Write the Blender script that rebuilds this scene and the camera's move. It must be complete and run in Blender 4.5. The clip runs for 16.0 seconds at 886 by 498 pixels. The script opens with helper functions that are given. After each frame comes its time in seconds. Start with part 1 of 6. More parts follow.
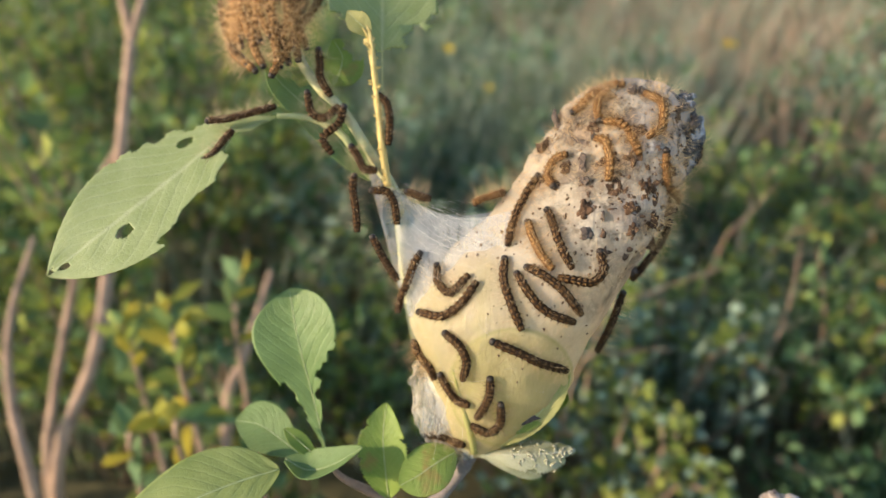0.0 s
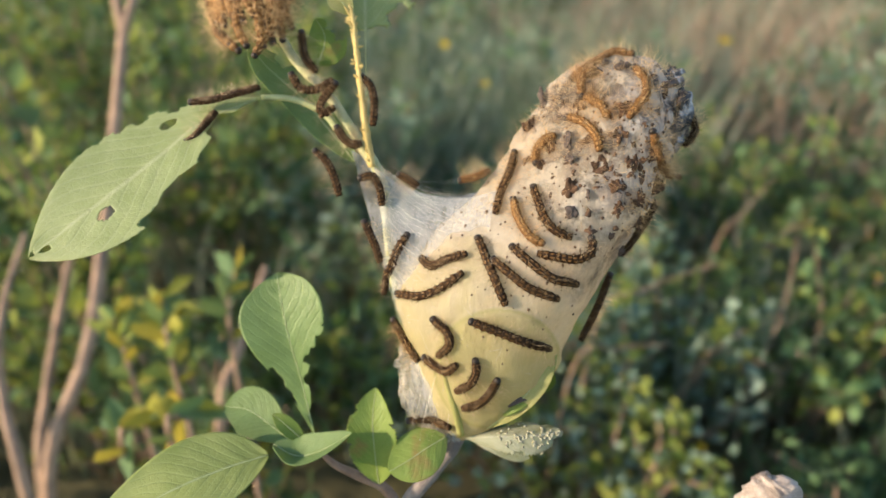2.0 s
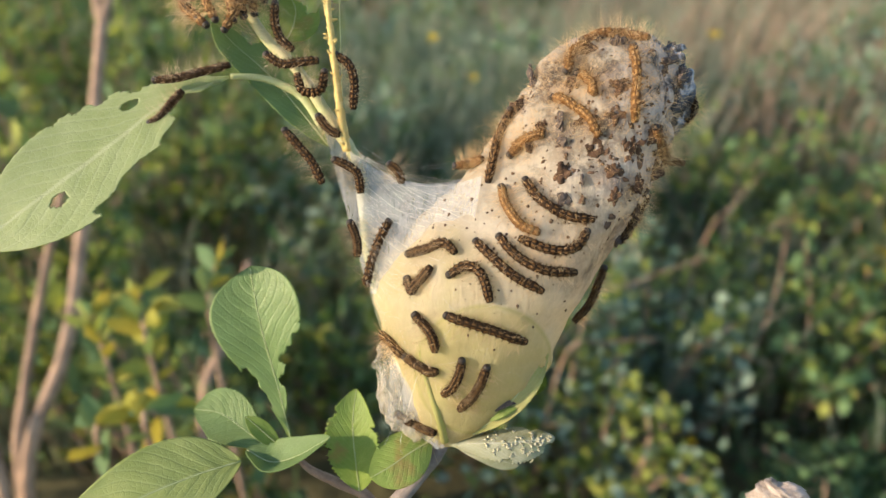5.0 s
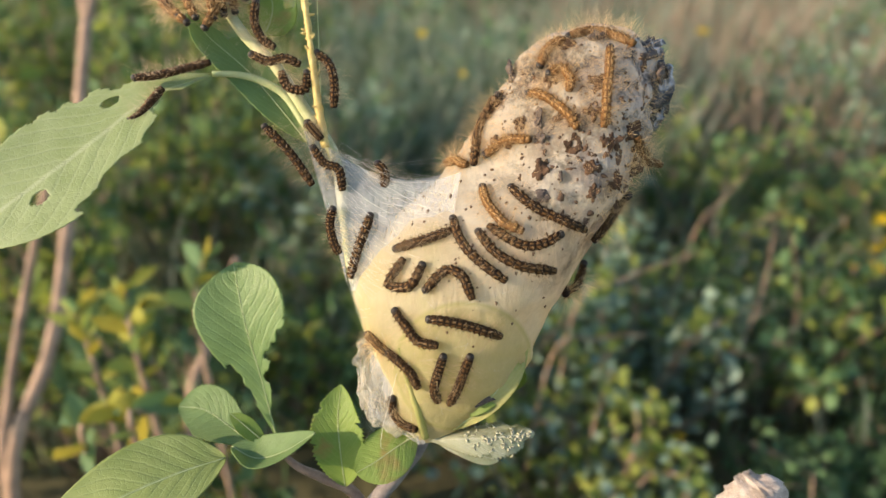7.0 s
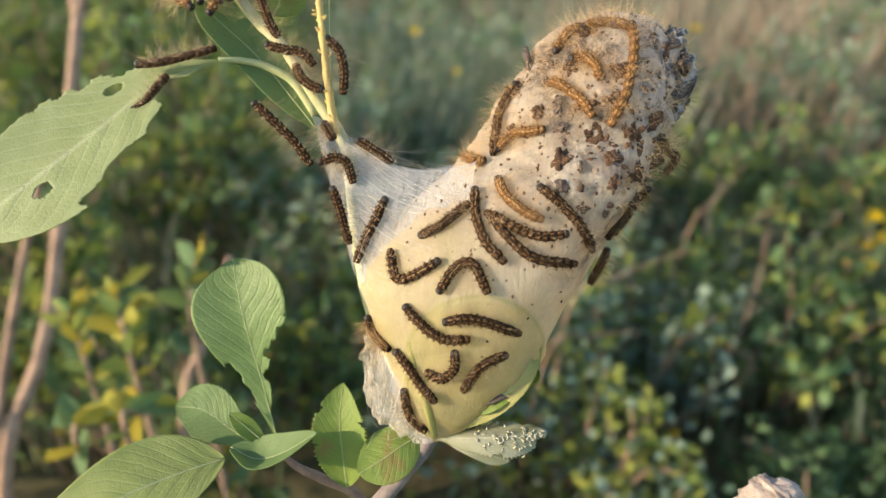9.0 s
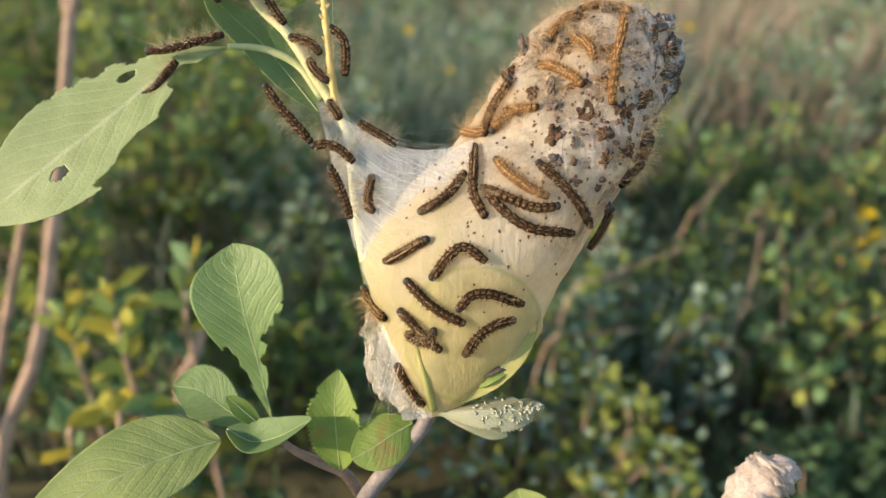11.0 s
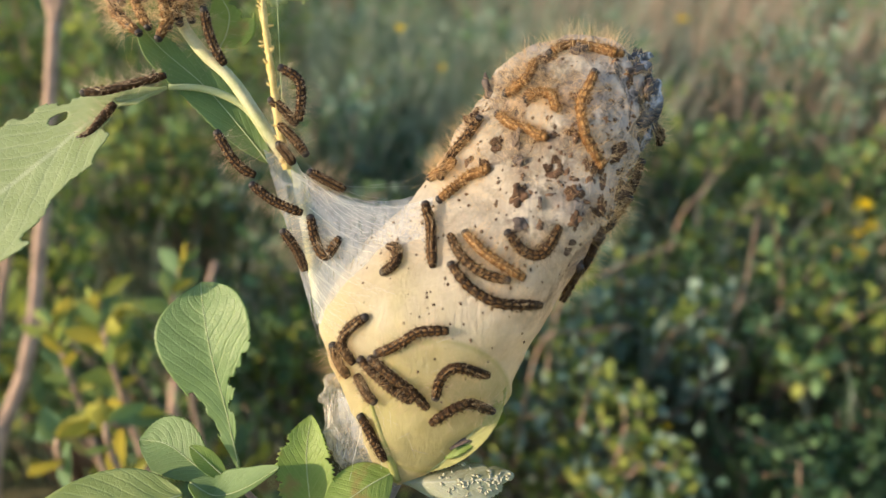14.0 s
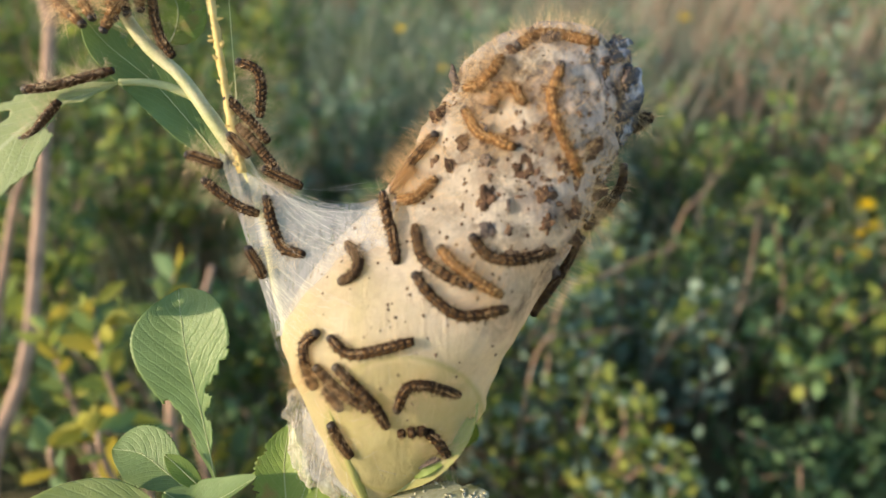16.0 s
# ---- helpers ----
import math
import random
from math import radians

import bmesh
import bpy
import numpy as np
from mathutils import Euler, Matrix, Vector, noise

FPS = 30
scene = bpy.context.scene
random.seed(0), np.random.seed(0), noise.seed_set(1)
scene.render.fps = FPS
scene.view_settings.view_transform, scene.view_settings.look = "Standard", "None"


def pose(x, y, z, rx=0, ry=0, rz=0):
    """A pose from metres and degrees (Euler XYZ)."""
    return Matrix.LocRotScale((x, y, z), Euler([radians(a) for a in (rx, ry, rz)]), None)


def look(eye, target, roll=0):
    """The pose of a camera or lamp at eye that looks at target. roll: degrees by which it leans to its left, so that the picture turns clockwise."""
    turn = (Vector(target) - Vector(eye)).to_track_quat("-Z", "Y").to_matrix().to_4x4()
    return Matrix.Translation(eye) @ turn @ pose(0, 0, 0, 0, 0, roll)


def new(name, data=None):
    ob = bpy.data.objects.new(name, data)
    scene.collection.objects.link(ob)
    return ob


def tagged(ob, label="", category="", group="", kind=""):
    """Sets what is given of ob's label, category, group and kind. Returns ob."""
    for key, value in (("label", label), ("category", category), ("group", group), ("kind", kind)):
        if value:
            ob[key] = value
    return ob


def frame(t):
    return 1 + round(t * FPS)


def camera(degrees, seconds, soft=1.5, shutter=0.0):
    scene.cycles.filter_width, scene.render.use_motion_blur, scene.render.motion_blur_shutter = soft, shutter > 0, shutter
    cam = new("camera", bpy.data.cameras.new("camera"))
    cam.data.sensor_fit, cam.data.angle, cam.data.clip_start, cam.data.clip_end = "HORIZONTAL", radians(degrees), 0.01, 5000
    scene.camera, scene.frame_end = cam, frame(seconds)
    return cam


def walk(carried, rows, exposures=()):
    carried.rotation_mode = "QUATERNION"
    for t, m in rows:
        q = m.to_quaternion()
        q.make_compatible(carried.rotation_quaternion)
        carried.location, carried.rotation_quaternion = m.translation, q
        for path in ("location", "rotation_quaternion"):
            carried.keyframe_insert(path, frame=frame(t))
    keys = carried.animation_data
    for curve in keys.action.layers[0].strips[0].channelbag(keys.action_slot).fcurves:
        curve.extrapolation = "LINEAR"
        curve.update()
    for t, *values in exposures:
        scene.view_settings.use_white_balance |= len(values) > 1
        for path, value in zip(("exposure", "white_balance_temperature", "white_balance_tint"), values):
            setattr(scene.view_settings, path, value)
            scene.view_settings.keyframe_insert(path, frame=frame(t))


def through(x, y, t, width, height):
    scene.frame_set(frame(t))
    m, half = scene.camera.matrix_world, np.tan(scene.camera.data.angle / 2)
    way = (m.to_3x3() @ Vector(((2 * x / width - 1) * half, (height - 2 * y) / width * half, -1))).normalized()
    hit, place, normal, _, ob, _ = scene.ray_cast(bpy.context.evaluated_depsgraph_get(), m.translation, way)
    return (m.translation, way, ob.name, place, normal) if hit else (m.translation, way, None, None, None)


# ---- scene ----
# Willow twig with a silk nest of tent caterpillars, swaying before a meadow thicket.
from mathutils.bvhtree import BVHTree

cam = camera(62, 16.0, soft=1.5)
cam.data.dof.use_dof = True
cam.data.dof.focus_distance = 0.254
cam.data.dof.aperture_fstop = 6.6
walk(cam, [
    (0, pose(0, -0.26488, 1.09084, 62, 0, 0)),
    (0.5, pose(-0.00009, -0.2645, 1.08868, 62.04, 0.002, -0.002)),
    (1, pose(-0.0001, -0.26393, 1.08653, 62.049, -0.008, -0.05)),
    (1.5, pose(0.00008, -0.26295, 1.08437, 62.006, -0.033, -0.172)),
    (2, pose(0.00054, -0.26139, 1.08223, 61.942, -0.045, -0.322)),
    (2.5, pose(0.00131, -0.25913, 1.0801, 61.886, -0.024, -0.449)),
    (3, pose(0.00232, -0.25652, 1.07805, 61.838, -0.007, -0.552)),
    (3.5, pose(0.00342, -0.25398, 1.07616, 61.788, -0.037, -0.645)),
    (4, pose(0.00448, -0.25196, 1.0745, 61.739, -0.106, -0.745)),
    (4.5, pose(0.00539, -0.25076, 1.07313, 61.693, -0.195, -0.866)),
    (5, pose(0.00616, -0.25021, 1.07207, 61.65, -0.292, -1.009)),
    (5.5, pose(0.00682, -0.24998, 1.07128, 61.605, -0.386, -1.172)),
    (6, pose(0.0074, -0.24977, 1.07078, 61.554, -0.463, -1.351)),
    (6.5, pose(0.00791, -0.24934, 1.07052, 61.495, -0.514, -1.544)),
    (7, pose(0.00829, -0.24871, 1.07041, 61.426, -0.532, -1.744)),
    (7.5, pose(0.00847, -0.24799, 1.07033, 61.357, -0.532, -1.932)),
    (8, pose(0.00835, -0.24727, 1.07017, 61.301, -0.535, -2.082)),
    (8.5, pose(0.00789, -0.24663, 1.06985, 61.269, -0.556, -2.183)),
    (9, pose(0.0072, -0.2461, 1.06943, 61.256, -0.579, -2.274)),
    (9.5, pose(0.00641, -0.24571, 1.06902, 61.258, -0.587, -2.395)),
    (10, pose(0.00566, -0.24546, 1.0687, 61.263, -0.581, -2.541)),
    (10.5, pose(0.0051, -0.24535, 1.06856, 61.261, -0.565, -2.693)),
    (11, pose(0.00491, -0.24521, 1.06862, 61.242, -0.544, -2.834)),
    (11.5, pose(0.00528, -0.24487, 1.06891, 61.196, -0.523, -2.948)),
    (12, pose(0.00641, -0.24414, 1.06942, 61.115, -0.491, -3.027)),
    (12.5, pose(0.0084, -0.2429, 1.07015, 61.011, -0.372, -3.113)),
    (13, pose(0.01104, -0.24128, 1.07107, 60.9, -0.118, -3.231)),
    (13.5, pose(0.014, -0.23947, 1.07211, 60.824, 0.155, -3.316)),
    (14, pose(0.01697, -0.23768, 1.07321, 60.814, 0.327, -3.307)),
    (14.5, pose(0.01972, -0.23605, 1.07432, 60.823, 0.426, -3.243)),
    (15, pose(0.02224, -0.23458, 1.07543, 60.798, 0.508, -3.181)),
    (15.5, pose(0.02461, -0.23321, 1.07655, 60.742, 0.586, -3.129)),
    (16, pose(0.02692, -0.23189, 1.07767, 60.669, 0.661, -3.081)),
])

# ---- sky and sun ----
SUN_AZ, SUN_EL = radians(-106), radians(17)      # azimuth from +y towards +x
world = bpy.data.worlds.new("world")
scene.world = world
world.use_nodes = True
wn = world.node_tree
sky = wn.nodes.new("ShaderNodeTexSky")
sky.sky_type, sky.sun_disc = "NISHITA", False
sky.sun_elevation, sky.sun_rotation = SUN_EL, SUN_AZ
sky.air_density, sky.dust_density = 1.0, 0.7
wn.links.new(sky.outputs[0], wn.nodes["Background"].inputs[0])
wn.nodes["Background"].inputs[1].default_value = 0.15
sun = new("sun", bpy.data.lights.new("sun", "SUN"))
sun.data.energy, sun.data.angle, sun.data.color = 3.7, radians(0.6), (1.0, 0.77, 0.54)
sun_from = Vector((math.sin(SUN_AZ) * math.cos(SUN_EL), math.cos(SUN_AZ) * math.cos(SUN_EL), math.sin(SUN_EL)))
sun.matrix_world = look(sun_from * 20, (0, 0, 0))
scene.view_settings.exposure = 1.17


# ---- materials ----
class Nodes:
    """Short hand for a node material."""

    def __init__(self, name):
        self.m = bpy.data.materials.new(name)
        self.m.use_nodes = True
        self.t = self.m.node_tree
        self.t.nodes.clear()
        self.out = self.t.nodes.new("ShaderNodeOutputMaterial")
        self.co = self.t.nodes.new("ShaderNodeTexCoord").outputs["Object"]

    def put(self, socket, value):
        if isinstance(value, bpy.types.NodeSocket):
            self.t.links.new(value, socket)
        elif isinstance(value, tuple) and len(value) == 3 and socket.type == "RGBA":
            socket.default_value = (*value, 1)
        else:
            socket.default_value = value

    def node(self, kind, out=0, props=None, **ins):
        n = self.t.nodes.new(kind)
        for k, v in (props or {}).items():
            setattr(n, k, v)
        for k, v in ins.items():
            self.put(n.inputs[int(k[1:])] if k[0] == "i" and k[1:].isdigit() else n.inputs[k.replace("_", " ")], v)
        return n.outputs[out]

    def noise(self, scale, detail=4.0, rough=0.6, co=None, warp=0.0):
        return self.node("ShaderNodeTexNoise", 0, Vector=co or self.co, Scale=scale, Detail=detail, Roughness=rough, Distortion=warp)

    def ramp(self, fac, stops):
        n = self.t.nodes.new("ShaderNodeValToRGB")
        self.put(n.inputs[0], fac)
        el = n.color_ramp.elements
        while len(el) < len(stops):
            el.new(0.5)
        for e, (p, c) in zip(el, stops):
            e.position, e.color = p, (*c, 1) if isinstance(c, tuple) else (c, c, c, 1)
        return n.outputs[0]

    def mix(self, fac, a, b, how="MIX"):
        n = self.t.nodes.new("ShaderNodeMix")
        n.data_type, n.blend_type = "RGBA", how
        self.put(n.inputs[0], fac), self.put(n.inputs[6], a), self.put(n.inputs[7], b)
        return n.outputs[2]

    def math(self, op, a, b=0.0, c=0.0):
        n = self.t.nodes.new("ShaderNodeMath")
        n.operation = op
        for i, x in enumerate((a, b, c)):
            self.put(n.inputs[i], x)
        return n.outputs[0]

    def bump(self, height, dist, strength=0.6):
        return self.node("ShaderNodeBump", 0, Height=height, Distance=dist, Strength=strength)

    def surface(self, colour, rough=0.6, normal=None, through=0.0, tint=None, clear=None, spec=0.4):
        """Principled surface; through: share that shines through; clear: share that lets the view pass."""
        p = self.t.nodes.new("ShaderNodeBsdfPrincipled")
        self.put(p.inputs["Base Color"], colour), self.put(p.inputs["Roughness"], rough)
        p.inputs["Specular IOR Level"].default_value = spec
        if normal:
            self.put(p.inputs["Normal"], normal)
        s = p.outputs[0]
        if through:
            tr = self.t.nodes.new("ShaderNodeBsdfTranslucent")
            self.put(tr.inputs[0], tint or colour)
            mx = self.t.nodes.new("ShaderNodeMixShader")
            self.put(mx.inputs[0], through), self.put(mx.inputs[1], s), self.put(mx.inputs[2], tr.outputs[0])
            s = mx.outputs[0]
        if clear is not None:
            tp = self.t.nodes.new("ShaderNodeBsdfTransparent")
            mx = self.t.nodes.new("ShaderNodeMixShader")
            self.put(mx.inputs[0], clear), self.put(mx.inputs[1], s), self.put(mx.inputs[2], tp.outputs[0])
            s = mx.outputs[0]
        self.t.links.new(s, self.out.inputs[0])
        return self.m


def speckled(name, dark, light, scale, rough=0.7, bump=0.0002, through=0.0, spec=0.4):
    n = Nodes(name)
    a, b = n.noise(scale), n.noise(scale * 6.3, 3)
    f = n.math("ADD", n.math("MULTIPLY", a, 0.65), n.math("MULTIPLY", b, 0.35))
    return n.surface(n.ramp(f, [(0.32, dark), (0.68, light)]), rough, n.bump(b, bump), through, spec=spec)


def leaf_material(name, dark, light, vein, dry=(0.30, 0.20, 0.07), dry_share=0.0, through=0.42, warm=(0.48, 0.54, 0.10)):
    """Leaf blade with side veins that follow its own length and width (UV)."""
    n = Nodes(name)
    uv = n.node("ShaderNodeUVMap")
    sep = n.t.nodes.new("ShaderNodeSeparateXYZ")
    n.put(sep.inputs[0], uv)
    u, v = sep.outputs[0], n.math("ABSOLUTE", n.math("SUBTRACT", sep.outputs[1], 0.5))
    wob = n.math("MULTIPLY", n.noise(60, 3), 1.1)
    ph = n.math("ADD", n.math("SUBTRACT", n.math("MULTIPLY", u, 13.0), n.math("MULTIPLY", v, 8.0)), wob)
    line = n.math("PINGPONG", ph, 0.5)
    veins = n.ramp(line, [(0.0, 1.0), (0.16, 0.0)])
    net = n.node("ShaderNodeTexVoronoi", 0, {"feature": "DISTANCE_TO_EDGE"}, Vector=n.co, Scale=520.0)
    netl = n.ramp(net, [(0.0, 1.0), (0.12, 0.0)])
    base = n.ramp(n.noise(70, 5), [(0.3, dark), (0.7, light)])
    base = n.mix(n.math("MULTIPLY", veins, 0.26), base, vein)
    base = n.mix(n.math("MULTIPLY", netl, 0.15), base, vein)
    rib = n.ramp(v, [(0.012, 1.0), (0.026, 0.0)])
    base = n.mix(n.math("MULTIPLY", rib, 0.75), base, vein)
    if dry_share:
        spots = n.ramp(n.noise(95, 3), [(0.66 - 0.1 * dry_share, 0.0), (0.72, 1.0)])
        base = n.mix(spots, base, dry)
    h = n.math("ADD", n.math("MULTIPLY", veins, -0.45), n.math("MULTIPLY", netl, -0.25))
    tint = n.mix(0.6, base, warm)
    return n.surface(base, 0.48, n.bump(n.math("ADD", h, n.noise(240, 3)), 0.0004, 0.6), through, tint)


LEAF_PALE = leaf_material("leaf_downy", (0.25, 0.32, 0.13), (0.38, 0.45, 0.22), (0.48, 0.53, 0.32))
# darker green copy for leaves in shade, the shade painted into the colour
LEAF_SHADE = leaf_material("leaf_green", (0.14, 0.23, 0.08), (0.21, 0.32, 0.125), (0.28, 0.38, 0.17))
LEAF_MID = leaf_material("leaf_yellowgreen", (0.24, 0.31, 0.085), (0.37, 0.43, 0.15), (0.36, 0.44, 0.20))
LEAF_SPOT = leaf_material("leaf_spotted", (0.13, 0.23, 0.04), (0.27, 0.37, 0.08), (0.34, 0.38, 0.14), dry_share=1.0)
LEAF_SILK = leaf_material("leaf_under_silk", (0.30, 0.33, 0.21), (0.52, 0.53, 0.41), (0.60, 0.60, 0.50), dry=(0.16, 0.17, 0.07), dry_share=0.8)
LEAF_WRAP = leaf_material("leaf_wrapped", (0.36, 0.37, 0.12), (0.50, 0.48, 0.20), (0.58, 0.55, 0.30))
RIB = speckled("leaf_rib", (0.46, 0.52, 0.24), (0.60, 0.64, 0.36), 300, 0.5, through=0.35)
STALK = speckled("chewed_rib", (0.52, 0.38, 0.10), (0.72, 0.60, 0.26), 260, 0.6, through=0.25)
STEM = speckled("green_stem", (0.30, 0.33, 0.14), (0.50, 0.48, 0.30), 150, 0.6)
STEM_GREY = speckled("grey_stem", (0.10, 0.085, 0.08), (0.27, 0.23, 0.21), 150, 0.7)
STEM_RED = speckled("reddish_stem", (0.14, 0.085, 0.06), (0.30, 0.20, 0.14), 150, 0.6)
BARK = speckled("sapling_bark", (0.12, 0.085, 0.065), (0.46, 0.31, 0.21), 40, 0.8, 0.002)
SCRAP = speckled("dried_leaf", (0.012, 0.010, 0.010), (0.15, 0.115, 0.095), 330, 0.8, 0.0006)
FRASS = speckled("frass", (0.030, 0.018, 0.011), (0.17, 0.10, 0.058), 420, 0.9)
SKIN_DARK = speckled("caterpillar_dark", (0.004, 0.0025, 0.0015), (0.020, 0.010, 0.005), 900, 0.6, spec=0.12)
SKIN_SIDE = speckled("caterpillar_side", (0.014, 0.0075, 0.003), (0.060, 0.030, 0.012), 900, 0.6, spec=0.12)
# golden skin stands in for sunlight on the upper caterpillars
SKIN_SUNLIT = speckled("caterpillar_sunlit", (0.05, 0.026, 0.010), (0.18, 0.09, 0.03), 900, 0.6, spec=0.15)
SKIN_ORANGE = speckled("caterpillar_orange", (0.075, 0.038, 0.012), (0.22, 0.118, 0.038), 500, 0.55, spec=0.15)
SKIN_YELLOW = speckled("caterpillar_yellow", (0.17, 0.085, 0.022), (0.46, 0.26, 0.07), 1200, 0.55)
HEAD = speckled("caterpillar_head", (0.008, 0.006, 0.005), (0.035, 0.026, 0.020), 800, 0.5)
HAIR = Nodes("caterpillar_hair").surface((0.64, 0.47, 0.28), 0.5, through=0.6, tint=(1.0, 0.82, 0.56), spec=0.15)
HAIR_GOLD = Nodes("caterpillar_hair_gold").surface((0.62, 0.43, 0.22), 0.45, through=0.6, tint=(1.0, 0.74, 0.42))
HAIR_DARK = Nodes("caterpillar_hair_dark").surface((0.018, 0.009, 0.004), 0.6, through=0.3, tint=(0.16, 0.075, 0.025), spec=0.1)
HAIR_TAN = Nodes("caterpillar_hair_tan").surface((0.13, 0.065, 0.022), 0.5, through=0.4, tint=(0.55, 0.28, 0.09))
THREAD = Nodes("silk_thread").surface((0.86, 0.84, 0.78), 0.4, through=0.4, tint=(0.9, 0.88, 0.82))


def silk_material(name, clear_lo, clear_hi, dirt_and_shade, green, lo=(0.58, 0.51, 0.40), hi=(0.80, 0.74, 0.63), glow=(1.0, 0.90, 0.70), through=0.55, streak=(1.3, 0.45)):
    """White spun silk: fibres along and across, dust and frass stains, painted shade, thinner patches."""
    n = Nodes(name)
    mp = n.node("ShaderNodeMapping", 0, i0=n.co, i2=(0, radians(-24), 0), i3=(1.0, 1.0, 0.16))
    mp2 = n.node("ShaderNodeMapping", 0, i0=n.co, i2=(0, radians(50), 0), i3=(1.0, 1.0, 0.12))
    fib = n.math("MAXIMUM", n.noise(900, 4, 0.7, mp, 0.4), n.noise(800, 4, 0.7, mp2, 0.4))
    cloud = n.noise(55, 6, 0.66)
    white = n.ramp(cloud, [(0.30, lo), (0.62, hi)])
    sep = n.t.nodes.new("ShaderNodeSeparateXYZ")
    n.put(sep.inputs[0], n.co)
    wob = n.math("MULTIPLY", n.math("SUBTRACT", n.noise(45, 5, 0.65), 0.5), 0.075)
    along = n.math("ADD", n.math("ADD", n.math("MULTIPLY", sep.outputs[0], 0.55), n.math("MULTIPLY", sep.outputs[2], 0.83)), wob)
    col = white
    if green:
        low = n.ramp(n.math("ADD", along, 0.5), [(0.462, 1.0), (0.512, 0.0)])
        col = n.mix(n.math("MULTIPLY", low, 0.75), col, (0.60, 0.55, 0.27))
        # round leaf that shows through the silk; crease shadow is painted into its rim
        dx, dz = n.math("SUBTRACT", sep.outputs[0], LEAF_DISC[0]), n.math("SUBTRACT", sep.outputs[2], LEAF_DISC[1])
        dist = n.math("SQRT", n.math("ADD", n.math("MULTIPLY", dx, dx), n.math("MULTIPLY", dz, dz)))
        disc = n.ramp(n.math("MULTIPLY", dist, 20.0), [(0.470, 1.0), (0.492, 0.0)])
        rim = n.ramp(n.math("MULTIPLY", dist, 20.0), [(0.462, 0.0), (0.484, 1.0), (0.51, 0.0)])
        vein = n.ramp(n.math("ABSOLUTE", n.math("ADD", dx, n.math("ADD", 0.016, n.math("MULTIPLY", dz, -0.12)))), [(0.0, 1.0), (0.0022, 0.0)])
        col = n.mix(n.math("MULTIPLY", disc, 0.42), col, (0.54, 0.51, 0.20))
        col = n.mix(n.math("MULTIPLY", rim, 0.55), col, (0.42, 0.43, 0.14))
        col = n.mix(n.math("MULTIPLY", n.math("MULTIPLY", vein, low), 0.6), col, (0.66, 0.62, 0.30))
    if dirt_and_shade:
        across = n.math("ADD", n.math("ADD", n.math("MULTIPLY", sep.outputs[0], 0.863), n.math("MULTIPLY", sep.outputs[2], 0.506)), wob)
        # grime past the diagonal; its depth also paints the head's shaded side
        high = n.ramp(n.math("ADD", across, 0.5), [(0.532, 0.0), (0.562, 1.0)])
        grime_shade = n.ramp(n.noise(70, 6, 0.72), [(0.44, 0.0), (0.55, 1.0)])
        tan = n.ramp(n.noise(140, 5, 0.7), [(0.44, (0.045, 0.032, 0.026)), (0.52, (0.20, 0.145, 0.105)), (0.60, (0.48, 0.38, 0.29))])
        col = n.mix(n.math("MULTIPLY", n.math("MULTIPLY", high, grime_shade), 0.95), col, tan)
        dots = n.ramp(n.noise(230, 6, 0.75), [(0.53, 0.0), (0.66, 1.0)])
        col = n.mix(n.math("MULTIPLY", n.math("MULTIPLY", high, dots), 0.7), col, (0.045, 0.032, 0.027))
        side = n.math("ADD", sep.outputs[0], wob)
        # cool white at the right: skylight on the shaded side, put into the colour
        far = n.ramp(n.math("ADD", n.math("ADD", side, n.math("MULTIPLY", sep.outputs[2], 0.12)), 0.5), [(0.568, 0.0), (0.590, 1.0)])
        black = n.ramp(n.noise(190, 6, 0.78, n.node("ShaderNodeMapping", 0, i0=n.co, i2=(0, radians(-15), 0), i3=(1.0, 1.0, 0.5)), 0.6), [(0.46, 0.0), (0.62, 1.0)])
        col = n.mix(n.math("MULTIPLY", far, 0.8), col, (0.66, 0.67, 0.70))
        col = n.mix(n.math("MULTIPLY", far, black), col, (0.03, 0.03, 0.035))
    thin = n.ramp(n.noise(60, 4), [(0.3, clear_lo), (0.7, clear_hi)])
    thin = n.math("MULTIPLY", thin, n.ramp(fib, [(0.45, streak[0]), (0.68, streak[1])]))
    h = n.math("ADD", n.math("ADD", fib, n.math("MULTIPLY", cloud, 0.8)), n.math("MULTIPLY", n.noise(150, 4, 0.6, mp, 0.8), 1.6))
    return n.surface(col, 0.55, n.bump(h, 0.0014, 0.6), through, n.mix(1.0, col, glow, "MULTIPLY"), thin, 0.35)


LEAF_DISC = (0.0265, -0.0535)         # x, z of the leaf within the silk
SILK = silk_material("nest_silk", 0.02, 0.16, True, True)
# bluish white: the veil's shade is put into the silk colour
COOL = dict(lo=(0.52, 0.54, 0.55), hi=(0.76, 0.78, 0.80), glow=(0.95, 0.95, 0.95), through=0.4, streak=(1.06, 0.85))
VEIL = silk_material("silk_veil", 0.52, 0.74, False, False, **COOL)
WISP = silk_material("silk_wisp", 0.40, 0.85, False, False, **COOL)
TUFT = silk_material("silk_tuft", 0.45, 0.95, False, False, lo=(0.62, 0.60, 0.53), hi=(0.85, 0.82, 0.74), glow=(1.0, 0.94, 0.82), streak=(1.1, 0.7))


# ---- building helpers ----
MM = 0.001
REST = pose(0, 0, 0.95, -28)        # the twig's own space: y away from the viewer, z up along the twig


def mesh(name, verts, faces, mats, smooth=True, index=None):
    me = bpy.data.meshes.new(name)
    me.from_pydata([tuple(v) for v in verts], [], [tuple(f) for f in faces])
    for m in mats if isinstance(mats, (list, tuple)) else [mats]:
        me.materials.append(m)
    if index is not None:
        me.polygons.foreach_set("material_index", index)
    me.polygons.foreach_set("use_smooth", [smooth] * len(me.polygons))
    me.update()
    return me


